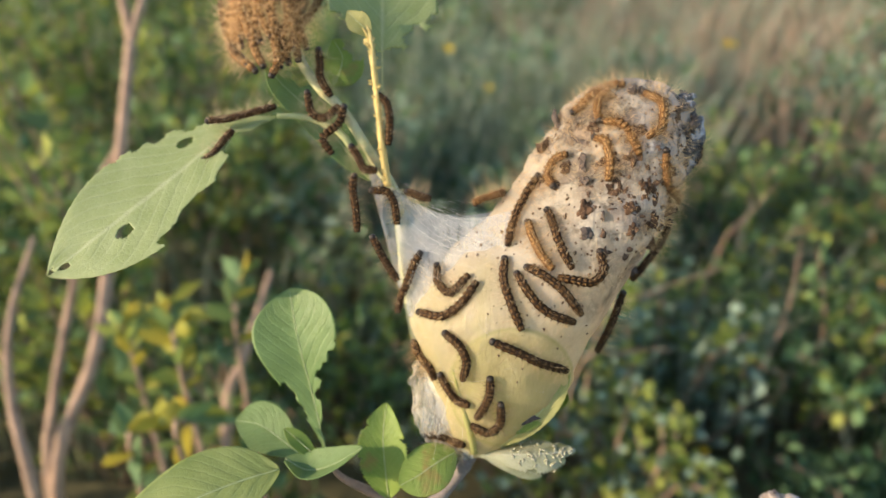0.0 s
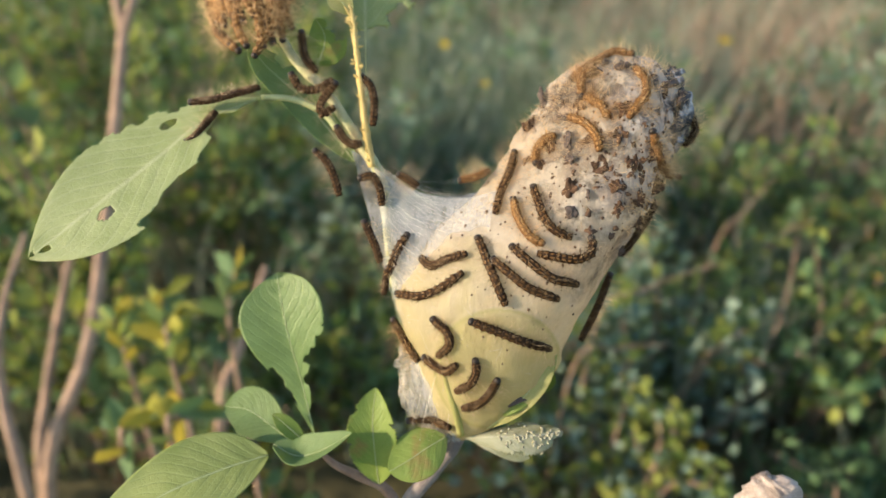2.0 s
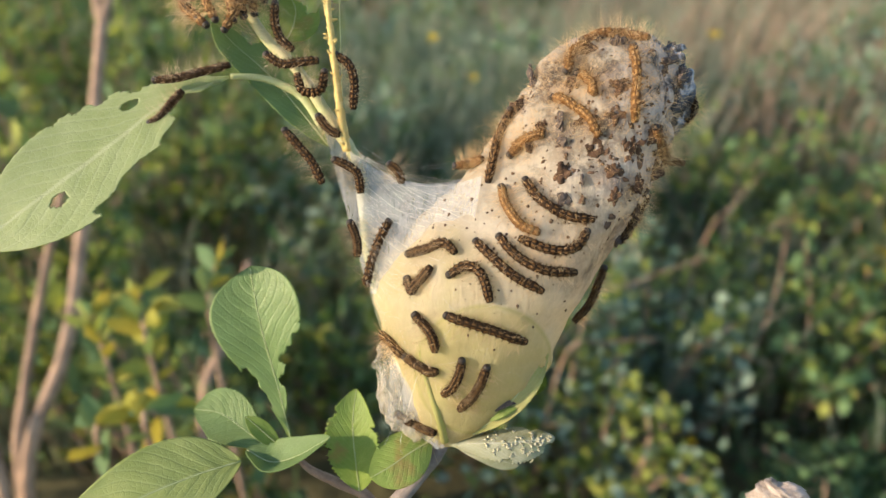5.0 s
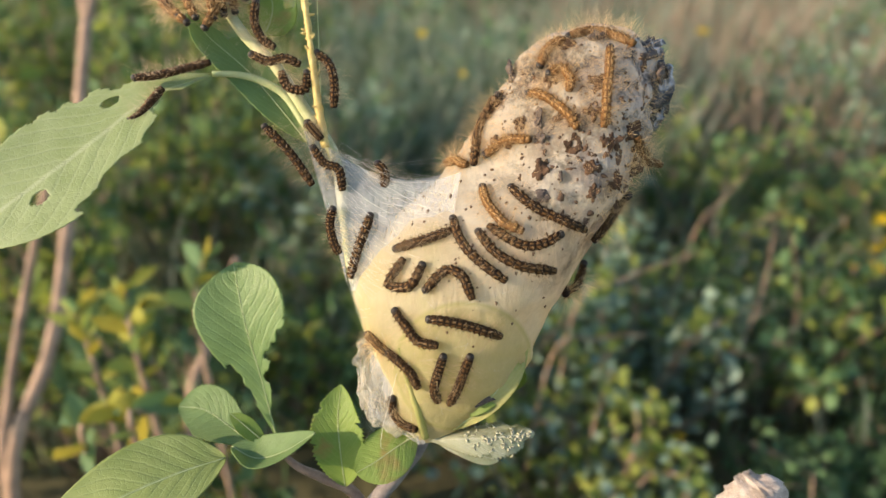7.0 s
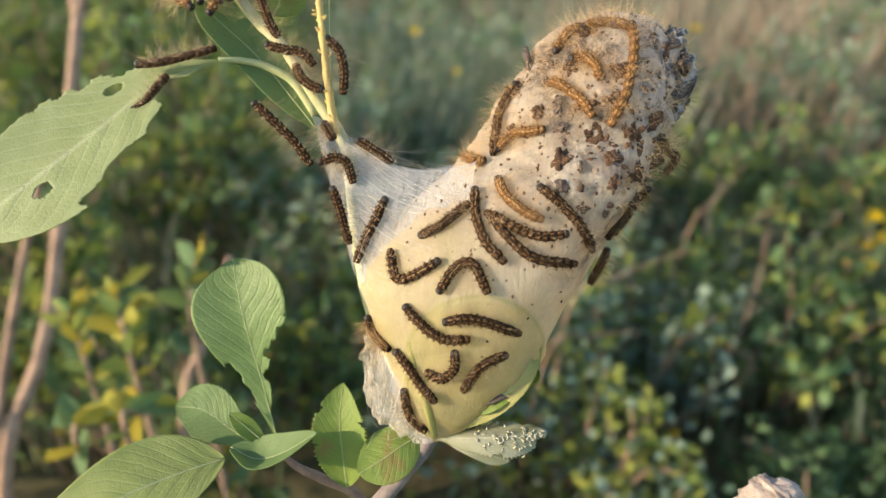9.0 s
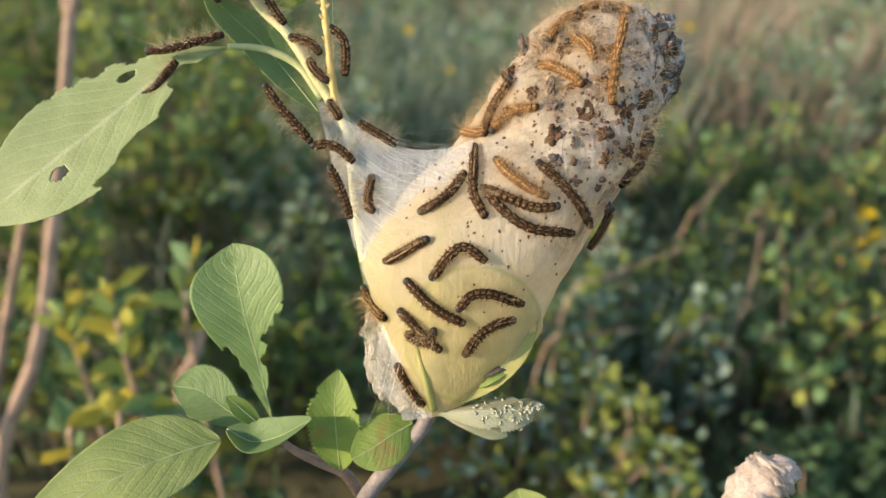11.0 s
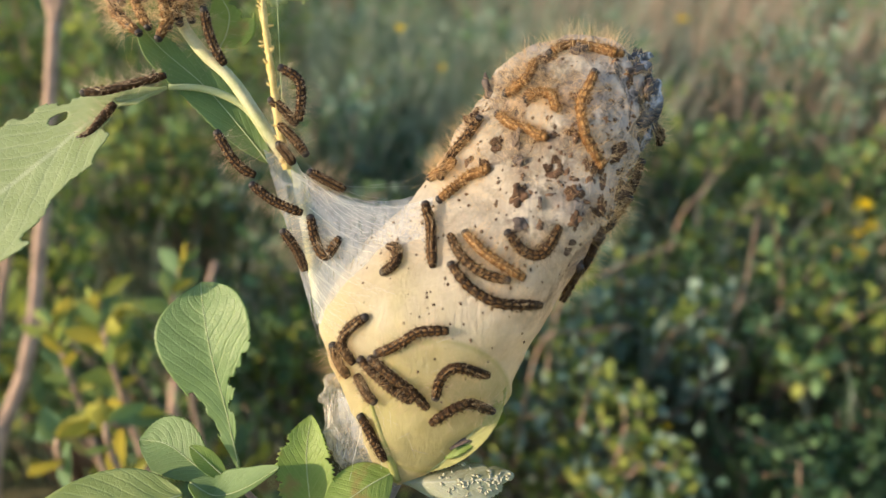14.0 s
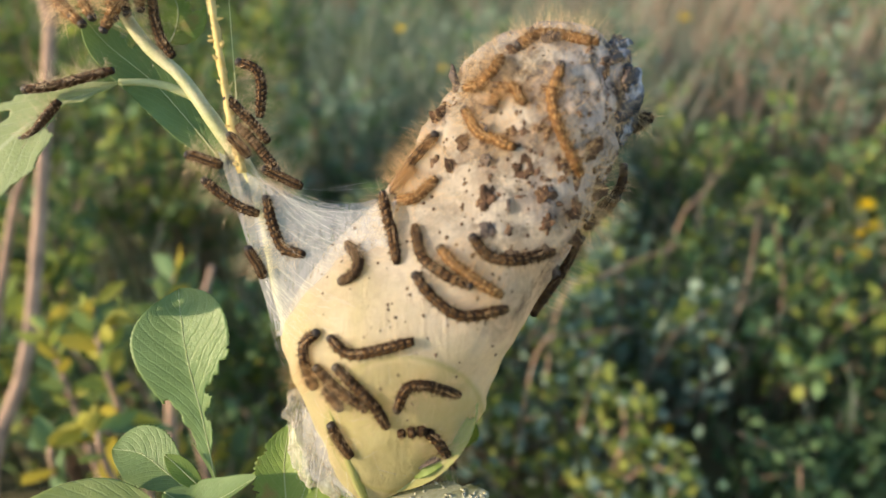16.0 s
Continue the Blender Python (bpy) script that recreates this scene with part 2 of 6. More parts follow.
def part(name, data, parent, label="", at=None):
    ob = new(name, data)
    ob.parent = parent
    if at is not None:
        ob.matrix_basis = at
    return tagged(ob, label)


def thing(name, label, category, at=None, data=None, group="", kind=""):
    ob = new(name, data)
    ob.matrix_basis = at if at is not None else Matrix()
    return tagged(ob, label, category, group, kind)


def curve_points(pts, n):
    """Smooth line through the points, at n even steps."""
    p = np.array(pts, float)
    q = np.vstack([2 * p[0] - p[1], p, 2 * p[-1] - p[-2]])
    out = []
    for u in np.linspace(0, len(p) - 1, n):
        i = min(int(u), len(p) - 2)
        x = u - i
        a, b, c, d = q[i:i + 4]
        out.append(0.5 * (2 * b + (c - a) * x + (2 * a - 5 * b + 4 * c - d) * x * x + (3 * b - a - 3 * c + d) * x ** 3))
    return np.array(out)


def tube(pts, radii, n=24, sides=8, rough=0.0, seed=1):
    """Vertices and faces of a tapered round stem along a smooth line."""
    c = curve_points(pts, n)
    r = np.interp(np.linspace(0, 1, n), np.linspace(0, 1, len(radii)), radii)
    t = np.gradient(c, axis=0)
    t /= np.linalg.norm(t, axis=1)[:, None]
    rng = np.random.default_rng(seed)
    ref = np.array([0.3, 1.0, 0.2])
    verts, faces = [], []
    for i in range(n):
        s = np.cross(t[i], ref)
        s /= np.linalg.norm(s)
        b = np.cross(t[i], s)
        for k in range(sides):
            a = 2 * math.pi * k / sides
            rr = r[i] * (1 + rough * rng.uniform(-1, 1))
            verts.append(c[i] + rr * (math.cos(a) * s + math.sin(a) * b))
    for i in range(n - 1):
        for k in range(sides):
            a, b = i * sides + k, i * sides + (k + 1) % sides
            faces.append((a, b, b + sides, a + sides))
    faces.append(tuple(range(sides))[::-1])
    faces.append(tuple(range((n - 1) * sides, n * sides)))
    return verts, faces


def joined(pieces):
    verts, faces = [], []
    for v, f in pieces:
        o = len(verts)
        verts += list(v)
        faces += [tuple(i + o for i in g) for g in f]
    return verts, faces


def leaf_data(name, mid, half, side, material, peak=0.5, fold=0.15, curl=0.0, bites=(), teeth=0.03, seed=1, wave=0.03, blunt=0.75, thick=0.3, fine=1):
    """A leaf blade: midrib points and half width in mm, side = the way its width runs; bites: (u, v, length, width) eaten out."""
    rng = np.random.default_rng(seed)
    nu, nv = 84 * fine, 36 * fine
    c = curve_points(mid, nu)
    t = np.gradient(c, axis=0)
    t /= np.linalg.norm(t, axis=1)[:, None]
    side = np.array(side, float)
    ph = rng.uniform(0, 6, 4)
    pk = math.log(0.5) / math.log(peak)
    verts, uvs = [], []
    for i in range(nu):
        u = i / (nu - 1)
        s = side - t[i] * side.dot(t[i])
        s /= np.linalg.norm(s)
        nm = np.cross(s, t[i])
        w = half * (math.sin(math.pi * max(min(u, 1), 0) ** pk) ** blunt + 0.02)
        for j in range(nv):
            v = 2 * j / (nv - 1) - 1
            edge = 1 + (teeth * (1 - 2 * ((u * 26 + 0.3 * math.sin(9 * u)) % 1)) if abs(v) > 0.99 else 0)
            lift = fold * abs(v) ** 1.3 * w + curl * v * v * w + wave * half * math.sin(7 * u + ph[0] + 2 * v) * abs(v)
            lift += 0.006 * half * math.sin(42 * u - 9 * abs(v)) * (1 - abs(v))
            verts.append((c[i] + s * v * w * edge + nm * lift) * MM)
            uvs.append((u, v / 2 + 0.5))
    faces = []
    for i in range(nu - 1):
        for j in range(nv - 1):
            u, v = (i + 0.5) / (nu - 1), 2 * (j + 0.5) / (nv - 1) - 1
            gone = False
            for bu, bv, lu, lv in bites:
                a = math.atan2((v - bv) / lv, (u - bu) / lu)
                rag = 1 + (0.16 * math.sin(5 * a + ph[1]) + 0.10 * math.sin(11 * a + ph[2])) * (0.3 if lv < 0.2 else 1.0)
                gone |= ((u - bu) / lu) ** 2 + ((v - bv) / lv) ** 2 < rag * rag
            if not gone:
                a = i * nv + j
                faces.append((a, a + 1, a + nv + 1, a + nv))
    link = {k: k for f in faces for k in f}                       # only the largest piece stays

    def top(k):
        while link[k] != k:
            link[k] = link[link[k]]
            k = link[k]
        return k

    for f in faces:
        for k in f[1:]:
            link[top(k)] = top(f[0])
    tally = {}
    for f in faces:
        tally[top(f[0])] = tally.get(top(f[0]), 0) + 1
    main = max(tally, key=tally.get)
    faces = [f for f in faces if top(f[0]) == main]
    used = sorted({k for f in faces for k in f})
    tops = np.array([verts[k] for k in used])
    back = {k: i for i, k in enumerate(used)}
    faces = [tuple(back[k] for k in f) for f in faces]
    m = len(used)
    nm = np.zeros((m, 3))
    for f in faces:
        g = np.cross(tops[f[1]] - tops[f[0]], tops[f[3]] - tops[f[0]])
        for k in f:
            nm[k] += g
    nm /= np.linalg.norm(nm, axis=1)[:, None] + 1e-12
    count = {}
    for f in faces:
        for a, b in zip(f, f[1:] + f[:1]):
            count[(a, b)] = 1
    rim = [(b, a, a + m, b + m) for a, b in count if (b, a) not in count]
    allf = faces + [tuple(k + m for k in f[::-1]) for f in faces] + rim
    me = mesh(name, np.vstack([tops, tops - nm * thick * MM]), allf, material)
    layer = me.uv_layers.new(name="UVMap")
    flat = [uvs[used[k % m]] for f in allf for k in f]
    layer.data.foreach_set("uv", np.array(flat).ravel())
    return me


SWAY = [
    (0, pose(0.0001, -0.00003, 0.94992, -28, 0, 0)),
    (0.5, pose(0.0016, 0.00673, 0.94622, -27.793, -0.099, -0.588)),
    (1, pose(0.00075, 0.00852, 0.94558, -27.682, -0.2, -0.466)),
    (1.5, pose(0.00145, 0.00581, 0.94764, -27.467, -0.358, -0.52)),
    (2, pose(-0.0036, 0.00393, 0.94932, -27.051, -0.89, -0.896)),
    (2.5, pose(-0.0059, 0.00726, 0.94558, -27.004, -1.383, -1.719)),
    (3, pose(-0.00031, 0.00414, 0.94717, -27.53, -0.861, -1.07)),
    (3.5, pose(-0.00169, -0.00441, 0.9516, -27.156, -0.587, -0.239)),
    (4, pose(-0.00166, -0.00334, 0.94949, -27.07, -0.866, -0.551)),
    (6.5, pose(-0.00123, -0.00554, 0.95529, -26.671, -0.467, -0.579)),
    (7, pose(-0.00322, -0.00287, 0.95035, -26.302, -0.859, -0.538)),
    (7.5, pose(-0.00345, -0.00848, 0.95308, -26.239, -0.548, -0.355)),
    (8, pose(-0.00036, -0.01117, 0.95656, -26.574, -0.086, -0.427)),
    (8.5, pose(0.00134, -0.01064, 0.95311, -26.08, 0.001, -0.288)),
    (9, pose(0.00214, -0.00743, 0.95594, -26.795, 0.459, -0.468)),
    (11.5, pose(0.00216, 0.00573, 0.95766, -29.795, 0.15, -1.613)),
    (12, pose(0.01614, -0.00591, 0.95299, -28.314, 2.307, -0.353)),
    (12.5, pose(0.00398, 0.00329, 0.95962, -29.194, 0.961, -1.197)),
    (13, pose(-0.00028, -0.00128, 0.9536, -27.888, 0.146, -1.508)),
    (13.5, pose(-0.01097, -0.01064, 0.95606, -26.761, -1.262, -2.231)),
    (14, pose(-0.00054, -0.01403, 0.95165, -26.145, 0.031, -1.484)),
    (14.5, pose(-0.00531, -0.01882, 0.95548, -25.79, -0.587, -1.809)),
    (15, pose(-0.00217, -0.02764, 0.9593, -24.717, -0.56, -1.562)),
    (15.5, pose(-0.00879, -0.02591, 0.95922, -24.316, -1.578, -2.22)),
    (16, pose(-0.00329, -0.02267, 0.96156, -25.061, -1.058, -1.988)),
]
LEAF_SWAY = [
    (0, pose(-0.00014, -0.00002, 0.00013, 0, 0, 0)),
    (0.5, pose(-0.00061, -0.00018, 0.00012, -0.259, 0.015, 0.482)),
    (1, pose(-0.00018, -0.00102, 0.00011, -0.627, -0.105, 0.118)),
    (1.5, pose(-0.00013, 0.00011, -0.00028, -0.704, 0.029, 1.083)),
    (2, pose(0.00062, -0.00338, -0.0012, -0.551, 0.719, -0.659)),
    (2.5, pose(0.00084, -0.00247, -0.00018, -0.602, 0.505, 1.021)),
    (3, pose(0.00047, -0.00307, -0.00094, 0.254, 0.75, 0.358)),
    (3.5, pose(0.00095, -0.00021, 0.00021, -1.773, 0.252, 0.008)),
    (4, pose(0.00107, -0.00394, -0.00093, -0.842, 1.109, -1.603)),
    (6.5, pose(0.00166, 0.00615, -0.00123, -2.039, 0.458, 1.108)),
    (7, pose(0.00211, 0.00289, -0.00125, -2.009, 0.861, 0.452)),
    (7.5, pose(0.0025, 0.00432, -0.00161, -0.932, 1.063, 0.801)),
    (8, pose(0.00211, 0.0046, -0.00169, -1.078, 0.762, -0.45)),
    (8.5, pose(0.0019, 0.00526, -0.00149, -0.383, 0.797, 0.19)),
    (9, pose(0.00277, 0.00463, -0.00171, 0.897, 0.02, -1.102)),
    (11.5, pose(0.00493, 0.00064, -0.00203, 3.236, -0.38, -1.994)),
    (12, pose(0.00271, 0.00621, -0.00127, 2.607, -0.279, -1.745)),
    (12.5, pose(0.00241, 0.00503, -0.00217, 0.355, 0.435, -0.091)),
    (13, pose(0.00277, 0.00271, -0.00176, -0.17, 1.125, 0.287)),
    (13.5, pose(0.00402, 0.00149, -0.0016, 0.448, 1.647, 1.126)),
    (14, pose(0.00318, 0.00612, 0.00004, -0.857, 0.71, 0.913)),
    (14.5, pose(0.00326, 0.00516, -0.00012, -0.535, 1.332, 0.584)),
    (15, pose(0.00379, 0.00654, 0.00025, -0.401, 1.086, 0.919)),
    (15.5, pose(0.00551, 0.00395, 0.00029, 0.039, 1.344, 1.4)),
    (16, pose(0.00503, 0.00316, -0.00028, 0.213, 1.558, 1.315)),
]
SHOOT_SWAY = [
    (0, pose(-0.00017, -0.00001, 0.00011, 0, 0, 0)),
    (0.5, pose(-0.00095, -0.00262, 0.00007, 0.567, -0.062, 2.001)),
    (1, pose(-0.00045, -0.00282, -0.00053, 0.957, 0.011, 1.253)),
    (1.5, pose(0.00019, -0.00231, -0.00096, 1.108, 0.385, 1.726)),
    (2, pose(0.00136, -0.00204, -0.00063, 0.645, 0.188, 0.395)),
    (2.5, pose(0.00309, -0.00517, 0.00007, 1.138, 0.51, 1.902)),
    (3, pose(0.00132, -0.00291, -0.00034, 0.716, 0.274, 1.063)),
    (3.5, pose(0.00238, 0.00124, -0.0003, -0.032, 0.484, 0.216)),
    (4, pose(0.00238, 0.00215, -0.00021, -0.288, 0.326, 0.322)),
    (6.5, pose(0.00322, 0.00659, -0.00228, 0.468, 0.277, 0.913)),
    (7, pose(0.00399, 0.0043, -0.00071, -0.286, 0.253, 0.773)),
    (7.5, pose(0.0037, 0.00637, -0.00035, -0.856, -0.386, 0.471)),
    (8, pose(0.00283, 0.00753, -0.00116, -0.373, -0.435, 0.027)),
    (8.5, pose(0.00191, 0.00645, 0.0003, -1.687, -0.743, -0.022)),
    (9, pose(0.00135, 0.008, -0.0022, -0.285, -0.674, 0.457)),
    (11.5, pose(0.00154, -0.0013, -0.00635, 6.322, 1.249, 1.203)),
    (12, pose(-0.002, 0.00767, -0.00507, -0.039, 1.15, -0.264)),
    (12.5, pose(0.00211, 0.01397, -0.0092, 3.251, 2.494, 2.343)),
    (13, pose(0.00616, 0.00125, -0.00296, -0.117, 2.571, -0.931)),
    (13.5, pose(0.01115, 0.00422, -0.00119, -2.316, 2.99, -0.665)),
    (14, pose(0.00681, 0.00584, 0.00248, -7.022, 0.395, -2.384)),
    (14.5, pose(0.00947, 0.01006, 0.00213, -7.747, 1.003, -1.62)),
    (15, pose(0.00748, 0.02294, 0.00034, -10.395, 0.997, -0.148)),
    (15.5, pose(0.01148, 0.02275, 0.00078, -10.202, 2.171, 1.919)),
    (16, pose(0.01076, 0.02032, 0.00072, -9.548, 2.005, 0.771)),
]
KEYED = []                          # (thing or part, rows), keyed by motions()

# ---- ground and far field ----
n = Nodes("meadow_soil")
g1, g2 = n.noise(0.35, 6, 0.6), n.noise(9, 6, 0.7)
earth = n.ramp(g2, [(0.3, (0.035, 0.035, 0.018)), (0.7, (0.12, 0.11, 0.05))])
dry = n.ramp(g2, [(0.3, (0.30, 0.22, 0.17)), (0.7, (0.50, 0.38, 0.29))])
sep = n.t.nodes.new("ShaderNodeSeparateXYZ")
n.put(sep.inputs[0], n.co)
off = n.math("ADD", sep.outputs[1], n.math("MULTIPLY", g1, 3.0))
GROUND = n.surface(n.mix(n.ramp(n.math("MULTIPLY", off, 0.1), [(0.42, 0.0), (0.60, 1.0)]), earth, dry), 0.95, n.bump(g2, 0.03))
verts, faces = [], []
xs = [-600, -120, -30, -8, -4, -2, -1, 0, 1, 2, 4, 8, 30, 120, 600]
for y in xs:
    for x in xs:
        verts.append((x, y, 0.05 * noise.noise((x * 0.7, y * 0.7, 3)) if abs(x) < 20 and abs(y) < 20 else 0))
m = len(xs)
for i in range(m - 1):
    for j in range(m - 1):
        faces.append((i * m + j, i * m + j + 1, (i + 1) * m + j + 1, (i + 1) * m + j))
thing("ground", "uneven meadow soil with dry pinkish litter farther off", "ground", data=mesh("ground", verts, faces, GROUND), kind="structure")


def leaf_cloud(name, spots, ways, length, width, mats, seed):
    """Many small folded leaves, each at its spot and along its way; the material varies leaf by leaf."""
    rng = np.random.default_rng(seed)
    verts, faces, index = [], [], []
    for p, w in zip(spots, ways):
        w = np.array(w) / np.linalg.norm(w)
        s = np.cross(w, rng.normal(size=3))
        s /= np.linalg.norm(s)
        nm = np.cross(s, w)
        L = length * rng.uniform(0.6, 1.25)
        W = width * rng.uniform(0.7, 1.2)
        droop = rng.uniform(0.0, 0.35) * L
        o = len(verts)
        for u, h, z in ((0, 0.03, 0), (0.3, 0.8, 0.25), (0.62, 1.0, 0.5), (1.0, 0.05, 1.0)):
            c = np.array(p) + w * L * u - np.array((0, 0, 1)) * droop * z * z
            verts += [c - s * W * h + nm * W * 0.35 * h, c, c + s * W * h + nm * W * 0.35 * h]
        k = rng.integers(0, len(mats))
        for i in range(3):
            for j in range(2):
                a = o + i * 3 + j
                faces.append((a, a + 1, a + 4, a + 3))
                index.append(k)
    return mesh(name, verts, faces, mats, index=index)


def foliage_material(name, dark, light, through=0.4, warm=(0.30, 0.34, 0.04)):
    n = Nodes(name)
    rnd = n.node("ShaderNodeNewGeometry", 8)
    f = n.math("ADD", n.math("MULTIPLY", rnd, 0.7), n.math("MULTIPLY", n.noise(60, 3), 0.3))
    col = n.ramp(f, [(0.15, dark), (0.85, light)])
    return n.surface(col, 0.68, n.bump(n.noise(300, 2), 0.0006), through, n.mix(0.5, col, warm), spec=0.22)


WILLOW = foliage_material("willow_leaves", (0.038, 0.10, 0.050), (0.18, 0.29, 0.13))
# yellow tone carries the sunlight on the near leaves
SUNLIT_LEAF = foliage_material("sunlit_leaves", (0.12, 0.17, 0.03), (0.42, 0.38, 0.07), warm=(0.66, 0.46, 0.05))
GREENISH = foliage_material("yellowgreen_leaves", (0.11, 0.17, 0.04), (0.34, 0.37, 0.09))
GREY_LEAF = foliage_material("greygreen_leaves", (0.070, 0.14, 0.11), (0.31, 0.41, 0.32))
DEEP_LEAF = foliage_material("deep_green_leaves", (0.018, 0.048, 0.030), (0.090, 0.155, 0.078))
GRASS = foliage_material("grass_blades", (0.06, 0.10, 0.075), (0.40, 0.45, 0.36))
STRAW = foliage_material("dry_grass_blades", (0.24, 0.17, 0.12), (0.50, 0.37, 0.28), warm=(0.6, 0.42, 0.2))
PETAL = foliage_material("yellow_petals", (0.60, 0.42, 0.01), (0.85, 0.62, 0.03), warm=(0.9, 0.6, 0.02))


def shrub(at, height, spread, twigs, per_twig, length, width, mats, seed, label, name="shrub"):
    """A bush of several thin stems with leaves along their upper parts."""
    rng = np.random.default_rng(seed)
    root = thing(name, label, "shrub", pose(*at))
    stems, spots, ways = [], [], []
    for k in range(twigs):
        a = rng.uniform(0, 2 * math.pi)
        r = spread * math.sqrt(rng.uniform(0.02, 1))
        h = height * (1 - 0.45 * (r / spread) ** 2) * rng.uniform(0.7, 1.08)
        top = np.array((r * math.cos(a), r * math.sin(a), h))
        foot = np.array((0.22 * top[0], 0.22 * top[1], 0))
        knee = foot * 0.5 + top * 0.5 + np.array((0, 0, 0.12 * height)) + rng.normal(0, 0.03, 3)
        line = curve_points([foot, knee, top], 12)
        stems.append(tube([foot, knee, top], [0.004, 0.0028, 0.001], 8, 5))
        for q in range(int(per_twig * 1.7)):
            u = rng.uniform(0.25, 1.0)
            p = line[min(int(u * 11), 11)] + rng.normal(0, 0.022, 3)
            tang = line[min(int(u * 11) + 1, 11)] - line[max(int(u * 11) - 1, 0)]
            tang /= np.linalg.norm(tang) + 1e-6
            spots.append(p)
            ways.append(tang * 0.6 + rng.normal(0, 0.55, 3) + np.array((0, 0, 0.25)))
    for v, f in stems:
        part("stem", mesh("stem", v, f, BARK), root)
    tagged(part("foliage", leaf_cloud("foliage", spots, ways, length, width, mats, seed), root), kind="stuff")
    return root


def bare_sapling(lines, label):
    foot = lines[0][0][0]
    root = thing("sapling", label, "sapling", pose(foot[0], foot[1], 0))
    for i, (pts, radii) in enumerate(lines):
        local = [np.array(p) - np.array((foot[0], foot[1], 0)) for p in pts]
        v, f = tube(local, radii, 30, 9, 0.06, i)
        part("trunk" if i == 0 else "limb", mesh("limb", v, f, BARK), root)


# saplings behind the twig: bare lower trunks, lit from the side
bare_sapling([([(-0.50, 0.36, 0.0), (-0.498, 0.427, 0.369), (-0.451, 0.506, 0.517), (-0.440, 0.581, 0.616), (-0.424, 0.682, 0.784), (-0.419, 0.740, 0.871)], [0.0095, 0.009, 0.0088, 0.0084, 0.0078, 0.0075]),
              ([(-0.419, 0.739, 0.869), (-0.426, 0.756, 0.901), (-0.444, 0.798, 0.960), (-0.472, 0.886, 1.082)], [0.0065, 0.006, 0.005, 0.004]),
              ([(-0.419, 0.739, 0.869), (-0.410, 0.756, 0.901), (-0.400, 0.791, 0.947), (-0.378, 0.886, 1.082)], [0.0065, 0.006, 0.005, 0.004])],
             "slim bare brown sapling trunk forking high up")
bare_sapling([([(-0.545, 0.42, 0.0), (-0.533, 0.467, 0.338), (-0.527, 0.525, 0.446), (-0.501, 0.593, 0.575), (-0.468, 0.640, 0.690), (-0.430, 0.668, 0.755)], [0.008, 0.0072, 0.0066, 0.006, 0.005, 0.0035])],
             "slim bare grey-brown sapling trunk")
bare_sapling([([(-0.50, 0.34, 0.0), (-0.509, 0.402, 0.386), (-0.540, 0.462, 0.498), (-0.539, 0.508, 0.585), (-0.527, 0.581, 0.658)], [0.008, 0.0075, 0.006, 0.005, 0.003])],
             "thin bare crooked sapling stem")
bare_sapling([([(-0.30, 0.42, 0.0), (-0.294, 0.503, 0.406), (-0.267, 0.554, 0.500), (-0.240, 0.630, 0.580)], [0.009, 0.007, 0.006, 0.004])],
             "thin bare reddish sapling stem among leaves")

# dead stalks that lean between the bushes
for k, line in enumerate([([(0.540, 1.011, 0.401), (0.596, 1.045, 0.465), (0.667, 1.088, 0.525)]), ([(0.208, 0.660, 0.381), (0.281, 0.683, 0.402), (0.364, 0.694, 0.401)]),
                          ([(0.254, 0.735, 0.415), (0.337, 0.761, 0.463), (0.473, 0.800, 0.494)]), ([(0.565, 0.801, 0.220), (0.632, 0.878, 0.343), (0.673, 0.964, 0.463)])]):
    first = np.array(line[0])
    foot = (first[0] - 0.05 + 0.02 * k, first[1] + 0.02, 0.0)
    bare_sapling([([foot] + list(line), [0.0022, 0.0020, 0.0016, 0.0010])], "thin dead reddish-brown stalk leaning among leaves")

